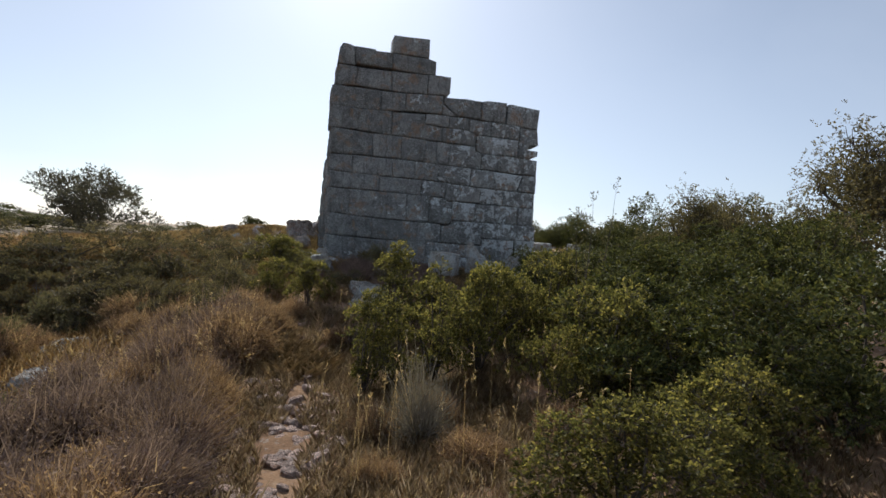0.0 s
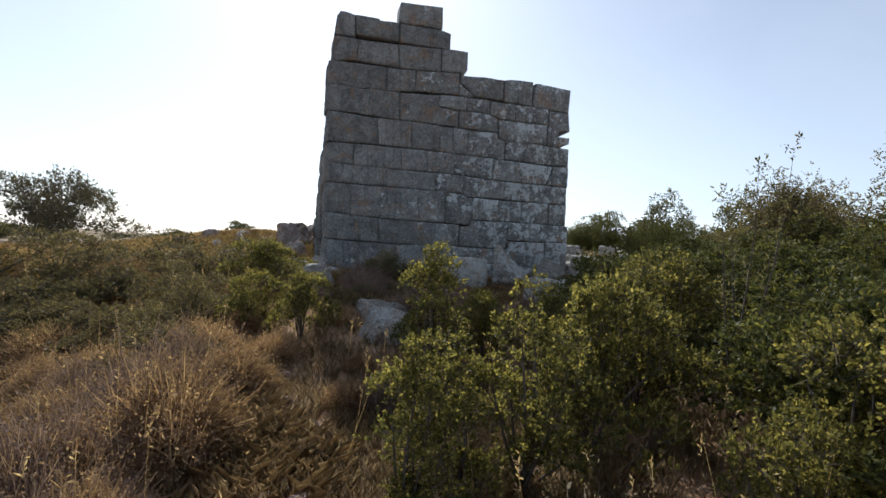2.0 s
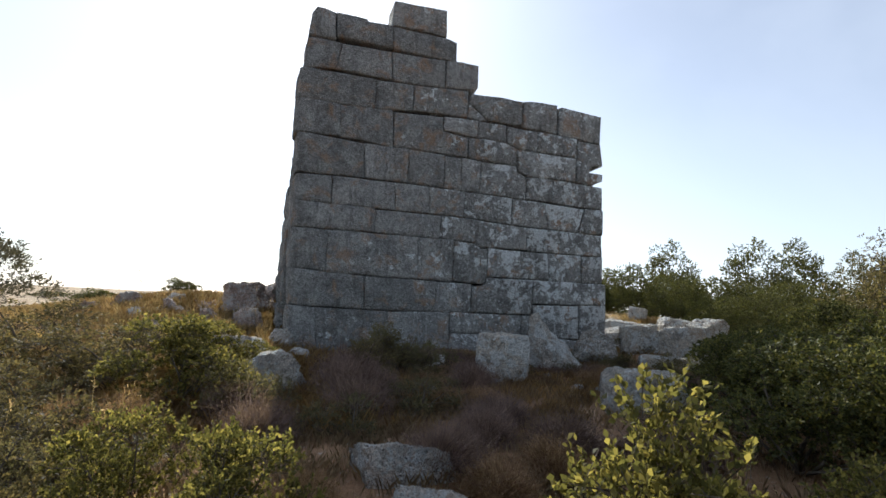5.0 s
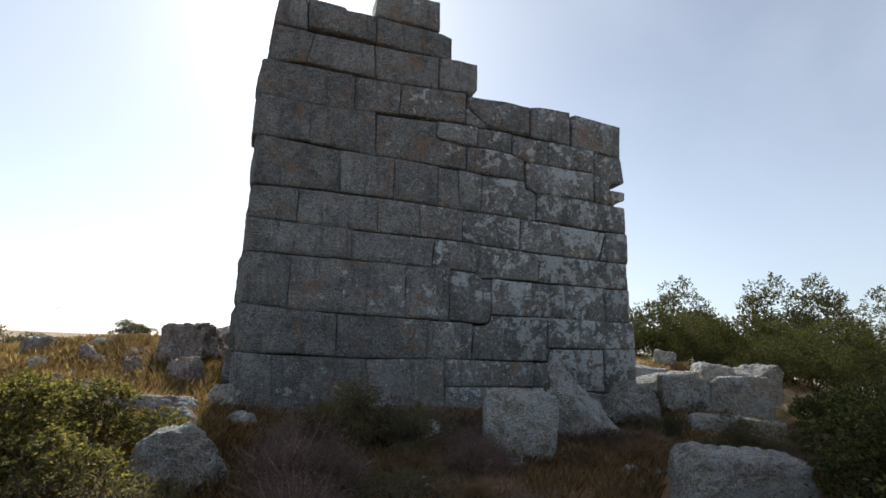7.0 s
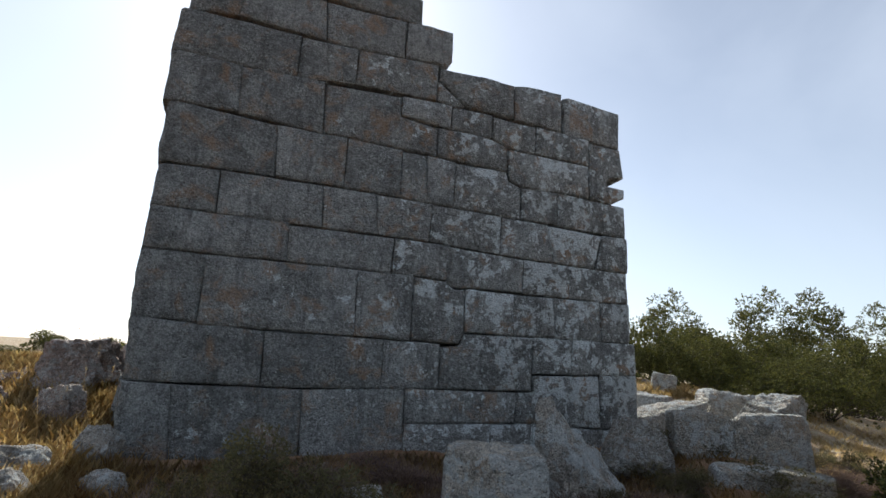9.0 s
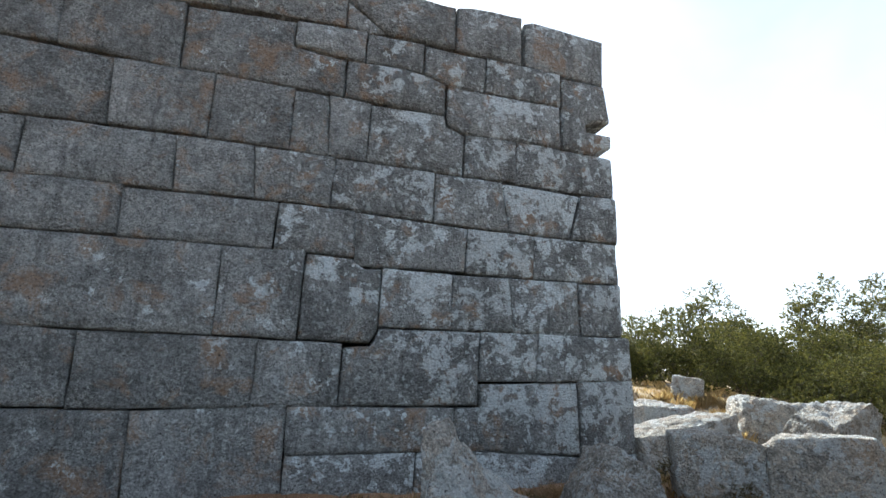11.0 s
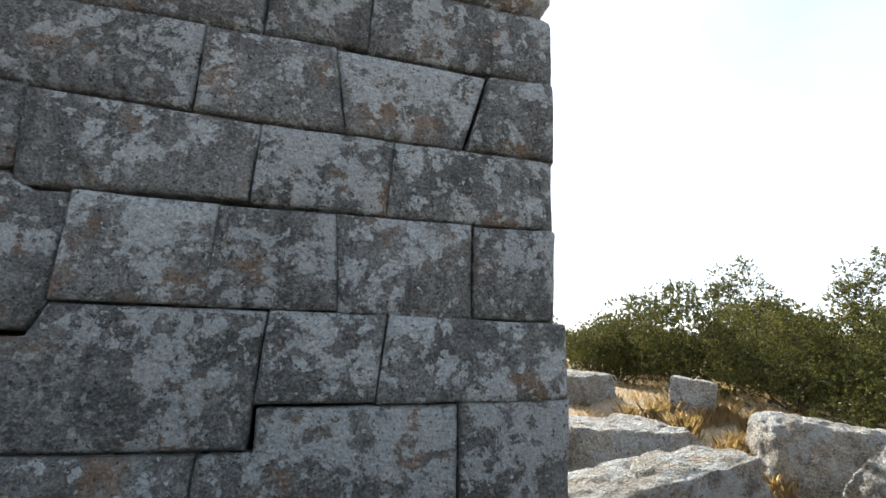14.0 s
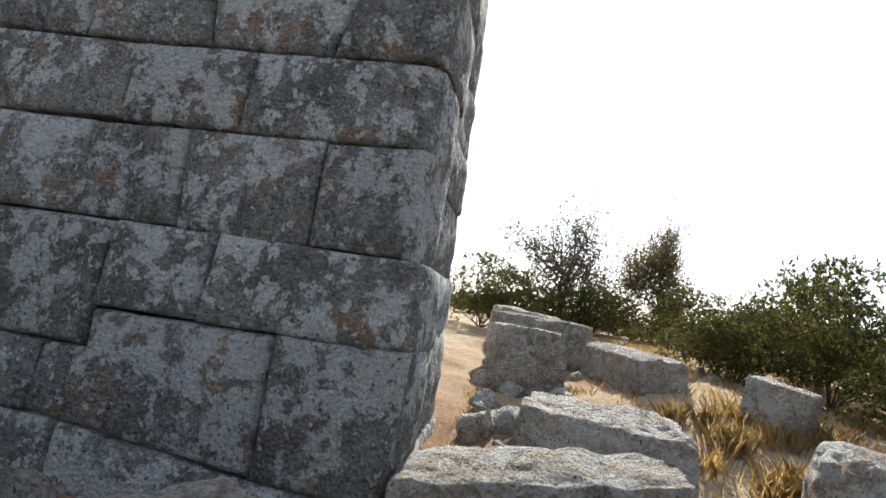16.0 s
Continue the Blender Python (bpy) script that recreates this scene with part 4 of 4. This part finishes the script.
# left of the path and before the tower
for x, y, w, h in ((-2.6, 13.6, 1.2, 0.85), (-1.3, 12.6, 1.1, 0.8), (-3.9, 12.6, 1.3, 0.9), (-0.4, 11.8, 0.9, 0.7), (-5.3, 13.0, 1.4, 0.9), (-3.5, 10.4, 1.1, 0.75),
                   (-0.3, 8.9, 0.55, 0.6), (0.3, 8.2, 0.5, 0.6), (-2.0, 8.9, 0.8, 0.6), (-6.6, 12.4, 1.5, 0.9), (-2.9, 11.7, 1.0, 0.75), (-0.2, 13.0, 0.9, 0.55),
                   (-1.3, 10.3, 0.8, 0.65), (-1.0, 7.1, 0.7, 0.55), (-5.2, 7.6, 1.0, 0.7)):
    plant(lentisk if -0.6 < x else heath, x, y, w * 1.2, h * 1.2)
plant(burnet, -0.55, 5.6, 1.3, 1.35)
plant(burnet, -1.05, 5.2, 1.0, 1.1)
for x, y, w, h in ((-1.5, 9.9, 1.0, 1.0), (-2.8, 9.2, 1.2, 1.1), (-0.3, 8.6, 0.8, 0.8), (-0.75, 10.7, 0.9, 0.9), (-3.0, 12.6, 1.2, 1.2), (-4.2, 8.0, 1.2, 1.2), (-1.1, 5.0, 1.1, 1.1), (-0.65, 6.2, 0.8, 0.9), (0.75, 6.3, 0.6, 0.6), (0.9, 3.2, 0.6, 0.7), (1.4, 3.4, 0.7, 0.7), (0.95, 7.2, 0.5, 0.5),
                   (1.6, 2.5, 0.8, 0.6), (0.75, 2.2, 0.5, 0.5), (2.6, 3.0, 0.7, 0.7), (2.2, 9.0, 0.8, 0.7), (2.9, 9.4, 0.8, 0.7), (-1.0, 14.2, 0.9, 0.8), (-2.4, 15.2, 1.0, 0.8)):
    plant(burnet, x, y, w, h)
for k in range(46):
    x, y = plant_rng.uniform(-9, 0.2), plant_rng.uniform(2.5, 12.5)
    if x < -0.9 or 8.5 < y < 12.0:
        plant(low, x, y, plant_rng.uniform(0.6, 1.1), plant_rng.uniform(0.6, 1.1))
for x, y, w, h in ((-0.85, 5.9, 1.0, 1.15), (-1.6, 3.4, 1.2, 1.1), (-2.5, 2.3, 1.3, 1.1), (-1.15, 2.0, 0.85, 0.8), (-3.4, 3.8, 1.4, 1.2), (-0.75, 6.9, 0.8, 0.9), (-2.3, 5.6, 1.1, 0.9), (-1.6, 1.1, 0.9, 0.8),
                   (1.9, 12.2, 0.8, 0.6), (1.5, 11.4, 0.9, 0.7), (0.4, 10.4, 0.8, 0.7), (-4.5, 5.5, 1.4, 1.2), (-2.4, 0.9, 1.1, 0.9), (-3.6, 1.6, 1.3, 1.0), (-1.0, 4.5, 0.7, 0.7), (-1.5, 6.9, 0.9, 0.8),
                   (1.0, 6.2, 0.5, 0.6), (1.9, 9.6, 0.8, 0.7), (2.6, 10.2, 0.8, 0.7), (-5.5, 3.5, 1.4, 1.2)):
    plant(dry, x, y, w, h)
for k in range(26):
    y = plant_rng.uniform(1.2, 5.5)
    x = -0.62 - abs(plant_rng.gauss(0, 0.35))
    plant(dry + burnet, x, y, plant_rng.uniform(0.5, 0.8), plant_rng.uniform(0.6, 0.95))
for k in range(60):
    x, y = plant_rng.uniform(-6, -0.7), plant_rng.uniform(0.4, 9.0)
    if -3.9 < x < -1.6 and 4.8 < y < 8.4:
        x -= 2.3
    plant(dry + burnet + burnet, x, y, plant_rng.uniform(0.7, 1.2), plant_rng.uniform(0.7, 1.15))
for k in range(26):
    x, y = plant_rng.uniform(-7.5, -0.4), plant_rng.uniform(9.0, 12.8)
    plant(heath + low, x, y, plant_rng.uniform(0.7, 1.2), plant_rng.uniform(0.5, 0.8))
for x, y, w, h in ((2.2, 13.5, 1.1, 1.0), (2.8, 13.1, 0.9, 0.9), (1.6, 13.0, 1.0, 0.8), (3.3, 12.4, 0.8, 0.6), (1.5, 12.2, 1.0, 0.8), (0.2, 11.4, 0.9, 0.7), (1.3, 10.5, 0.8, 0.6), (2.2, 11.2, 0.9, 0.7), (3.1, 10.9, 0.8, 0.6), (3.3, 9.9, 0.8, 0.7), (4.1, 9.3, 0.9, 0.7)):
    plant(low + dry, x, y, w, h)
for x, y, w, h in ((1.9, 12.9, 0.62, 0.62), (2.5, 13.3, 0.6, 0.6), (2.9, 12.8, 0.45, 0.42)):
    plant(heath, x, y, w, h)
for k in range(22):
    x, y = plant_rng.uniform(-5.5, -0.9), plant_rng.uniform(8.0, 11.5)
    plant(heath if k % 3 else burnet, x, y, plant_rng.uniform(0.55, 0.95), plant_rng.uniform(0.5, 0.85))
for x, y, w, h in ((-0.35, 6.6, 0.9, 0.9), (-0.9, 7.9, 1.0, 1.0), (-1.6, 7.4, 1.1, 1.1), (0.0, 7.5, 0.7, 0.7), (-1.7, 8.7, 0.9, 1.0), (-2.3, 7.9, 0.9, 0.9), (0.75, 8.9, 0.6, 0.7), (2.4, 8.0, 0.7, 0.7), (2.0, 8.2, 0.6, 0.6)):
    plant(burnet, x, y, w, h)
# low dry scrub before the tower
for k in range(60):
    x, y = plant_rng.uniform(2.5, 11.0), plant_rng.uniform(11.0, 15.2)
    plant(dry + burnet + low, x, y, plant_rng.uniform(0.5, 0.9), plant_rng.uniform(0.3, 0.55))
# behind, right of the tower
for x, y, w, h in ((12.75, 20.0, 1.35, 1.4), (14.5, 19.8, 1.7, 1.3), (13.2, 18.4, 1.3, 1.05), (11.9, 21.2, 1.1, 0.9), (15.8, 19.2, 1.9, 1.35), (16.2, 21.6, 2.0, 1.5), (13.7, 22.6, 1.5, 1.35), (18.2, 20.4, 2.1, 1.5),
                   (17.6, 23.6, 2.2, 1.6), (14.8, 25.0, 1.8, 1.4), (20.6, 22.0, 2.2, 1.6), (13.2, 16.8, 1.2, 1.0), (15.2, 17.0, 1.5, 1.2), (17.4, 17.8, 1.7, 1.5), (19.8, 19.0, 1.9, 1.7), (22.5, 20.0, 2.2, 1.6), (12.0, 20.8, 0.9, 0.8), (12.9, 26.2, 1.4, 1.2), (9.0, 28.0, 1.8, 1.5), (10.8, 28.4, 1.6, 1.2), (7.6, 29.5, 2.0, 1.8), (14.6, 28.5, 1.6, 1.1), (16.5, 27.5, 1.8, 1.3), (12.0, 31.0, 1.6, 1.1)):
    plant(holm, x, y, w * 0.53, h * 0.63)
for k in range(60):
    a = plant_rng.uniform(-1.3, 1.3)
    d = plant_rng.uniform(24, 60)
    x, y = 6 + d * math.sin(a), 6 + d * math.cos(a)
    if not (-2 < x < 9 and y < 26):
        plant(lentisk + evergreen + low, x, y, plant_rng.uniform(1.2, 2.2), plant_rng.uniform(0.8, 1.3) * (0.45 if x < 2 else 1.0))
for x, y, w, h in ((-2.2, 24.5, 0.8, 0.7), (-5.4, 27.0, 0.9, 0.6), (-15.5, 34.0, 2.2, 0.8), (-18.0, 36.0, 2.4, 0.9), (-20.5, 35.0, 2.2, 0.8), (0.2, 19.6, 0.7, 0.55)):
    plant(evergreen, x, y, w, h)

right_tree = tree("wild_olive_tree", 3, 3.6, 0.21, 0.055, 48000, OLIVELEAF, "spreading wild olive tree with dull green foliage above dense shrubs")
right_tree.matrix_world = pose(15.1, 10.7, float(ground_z(15.1, 10.7)) - 0.1, 0, 0, 20) @ Matrix.Diagonal((1.55, 1.55, 1.5, 1))
for x, y, s in ((12.2, 10.5, 0.82), (9.75, 10.5, 0.82)):
    copy_thing(right_tree, pose(x, y, float(ground_z(x, y)) - 0.1, 0, 0, x * 40)).scale = (s, s, s)
far_tree = shrub("carob_tree", 90, 1.9, 5.0, 0.07, 30000, DARKLEAF, "dense round-crowned evergreen tree rising behind shrubs", 64, 12, 0.55, 0.2, 14, 0.95)
far_tree.matrix_world = pose(23.3, 29.4, float(ground_z(23.3, 29.4)) - 0.1) @ Matrix.Diagonal((0.95, 0.95, 1.1, 1))
for x, y, s in ((26.4, 26.3, 1.05), (28.6, 25.6, 1.1), (31.0, 23.8, 1.0)):
    copy_thing(far_tree, pose(x, y, float(ground_z(x, y)) - 0.1, 0, 0, x * 40)).scale = (s, s, 1.1 * s)
grey_tree = shrub("wild_pear_tree", 70, 3.6, 3.0, 0.11, 24000, TREELEAF, "wide low tree with thin grey-green foliage standing alone", 30, 10, 0.45, 0.45, 24, 0.75)
grey_tree.matrix_world = pose(-10.9, 29.6, float(ground_z(-10.9, 29.6)) - 0.1)
thin_tree = tree("young_tree", 8, 4.2, 0.24, 0.07, 16000, TREELEAF, "slender open-crowned tree standing alone in dry scrub", 0.2)
thin_tree.matrix_world = pose(10.2, 30.0, 1.6) @ Matrix.Diagonal((0.95, 0.95, 1.15, 1))
copy_thing(right_tree, pose(13.4, 29.0, 1.6, 0, 0, 200)).scale = (0.75, 0.75, 1.15)


# ---- grass, one sheet of blades for each colour ----
def grass(name, count, mat, label, tall, where, seed, bend=0.7):
    rng = np.random.default_rng(seed)
    x, y = where(rng, count)
    z = ground_z(x, y) - 0.02
    n = len(x)
    h = tall * rng.uniform(0.4, 1.3, n)
    a = rng.uniform(0, 2 * np.pi, n)
    lean = rng.uniform(0.1, bend, n) * h
    dx, dy = np.cos(a), np.sin(a)
    w = rng.uniform(0.0005, 0.0011, n)
    sx, sy = -dy * w, dx * w
    mid = np.stack([x + dx * lean * 0.35, y + dy * lean * 0.35, z + h * 0.6], 1)
    tip = np.stack([x + dx * lean, y + dy * lean, z + h], 1)
    side = np.stack([sx, sy, np.zeros(n)], 1)
    foot = np.stack([x, y, z], 1)
    v = np.stack([foot - side, foot + side, mid + side * 0.8, tip, mid - side * 0.8], 1)
    tagged(quads_object(name, v, mat, None, 5), label, "grass", kind="stuff")


def path_x(y):
    return np.interp(y, [-2, 0, 3, 5.0, 7.2, 9, 10.8, 12.4, 13.0], [0.1, 0.05, 0.1, 0.25, 0.8, 2.0, 4.4, 6.1, 8.9])


def tufts(x0, x1, y0, y1, per, spread, keep):
    def where(rng, count):
        k = count // per
        cx, cy = rng.uniform(x0, x1, k), rng.uniform(y0, y1, k)
        x = np.repeat(cx, per) + rng.normal(size=k * per) * spread
        y = np.repeat(cy, per) + rng.normal(size=k * per) * spread
        ok = keep(x, y)
        return x[ok], y[ok]
    return where


def off_path(x, y):
    inside = (x > 0.7) & (x < 8.4) & (y > 15.5) & (y < 22.6)
    return (np.abs(x - path_x(y)) > np.where(y < 5.5, 0.13 + 0.07 * np.sin(2.7 * y) + 0.05 * np.sin(6.1 * y + 1), np.where(y < 11, 0.06, 0.3))) & ~inside


grass("brown_grass", 150000, BROWNGRASS, "dry brown grass in tufts along the footpath", 0.13, tufts(-5, 7, 0, 15.6, 80, 0.13, off_path), 1)
grass("path_grass", 90000, BROWNGRASS, "fine dry brown grass beside the trodden footpath", 0.10, tufts(-1.6, 2.6, 0.2, 7, 60, 0.12, off_path), 6)
grass("straw_grass", 110000, STRAW, "dry golden straw-coloured grass in tufts", 0.19, tufts(-8, 1.5, 5.0, 24, 50, 0.17, lambda x, y: off_path(x, y) & ((y > 10.5) | (x < -1.8))), 2)
grass("golden_grass", 60000, GOLD, "dry golden grass among fallen blocks and shrubs", 0.10, tufts(8.4, 17, 13.5, 29, 60, 0.11, off_path), 3)
grass("tall_golden_grass", 3200, GOLD, "tall golden grass tufts beside the fallen blocks", 0.2, tufts(10.5, 11.9, 16.4, 18.6, 80, 0.06, off_path), 7)
grass("pale_grass", 60000, GOLD, "dry golden grass round the heap of boulders", 0.2, tufts(-6, 0.7, 13.2, 20, 60, 0.14, off_path), 4)


grass("slope_grass", 36000, GOLD, "dry golden grass between boulders before the tower", 0.17, tufts(-3.8, 0.7, 11.6, 15.6, 60, 0.13, off_path), 12)
grass("shade_grass", 30000, STRAW, "dry pale grass at the foot of the tower", 0.12, tufts(0.8, 8.2, 10.8, 15.6, 60, 0.13, off_path), 14)
grass("trodden_straw", 2400, BROWNGRASS, "heap of trodden straw-coloured grass on the footpath", 0.16, tufts(-0.1, 0.4, 5.0, 6.1, 80, 0.14, lambda x, y: y > 0), 8, 1.4)


# pale seeding stalks that stand above the grass
def oats(name, count, label, boxes, seed):
    rng = np.random.default_rng(seed)
    quads = []
    for x0, x1, y0, y1 in boxes:
        n = count // len(boxes)
        x, y = rng.uniform(x0, x1, n), rng.uniform(y0, y1, n)
        z = ground_z(x, y)
        foot = np.stack([x, y, z], 1)
        h = rng.uniform(0.45, 0.85, n)
        tip = foot + np.stack([rng.normal(size=n) * 0.08, rng.normal(size=n) * 0.08, h], 1)
        side = rng.normal(size=(n, 3)) * np.array([1, 1, 0])
        side /= np.linalg.norm(side, axis=1, keepdims=True)
        quads.append(np.stack([foot - side * 0.0012, foot + side * 0.0012, tip + side * 0.0008, tip - side * 0.0008], 1))
        base = np.repeat(tip, 7, 0) - np.array([0, 0, 1]) * rng.uniform(0, 0.1, (n * 7, 1))
        quads.append(leaves(base, 0.03, rng, 0.9, 0.28))
    tagged(quads_object(name, np.concatenate(quads), STRAW), label, "grass", kind="stuff")


oats("seeding_grass", 330, "pale seeding grass stalks standing above the scrub", [(-2.5, -0.3, 3.5, 6.5), (0.4, 3.0, 1.5, 4.5), (-6, -0.5, 7.0, 12.0), (0.5, 3.5, 5.0, 8.0), (-4, 0.5, 14.5, 19.0)], 9)

# a bare sapling above the thicket
rng_sap = np.random.default_rng(77)
sapling = empty("sapling", pose(4.2, 5.3, float(ground_z(4.2, 5.3))), "thin leggy sapling rising above dense green shrubs", "sapling")
shoots = []
for k in range(5):
    a = k * 1.3
    top = Vector((0.28 * math.cos(a), 0.28 * math.sin(a), 1.75 + 0.2 * k))
    shoots.append([(top * f + Vector((0.04 * math.sin(5 * f + k), 0.04 * math.cos(4 * f), 0)), 0.014 * (1.1 - f)) for f in np.linspace(0, 1, 6)])
limbs_mesh("shoot_work", shoots, sapling)
at = np.array([tuple(sh[i][0]) for sh in shoots for i in (3, 4, 5) for _ in range(5)])
aim = rng_sap.normal(size=at.shape) + np.array([0, 0, 1.2])
aim /= np.linalg.norm(aim, axis=1, keepdims=True)
quads_object("foliage", sprigs(at, aim, 0.16, 8, 0.04, rng_sap, 0.4), GREYLEAF, sapling)
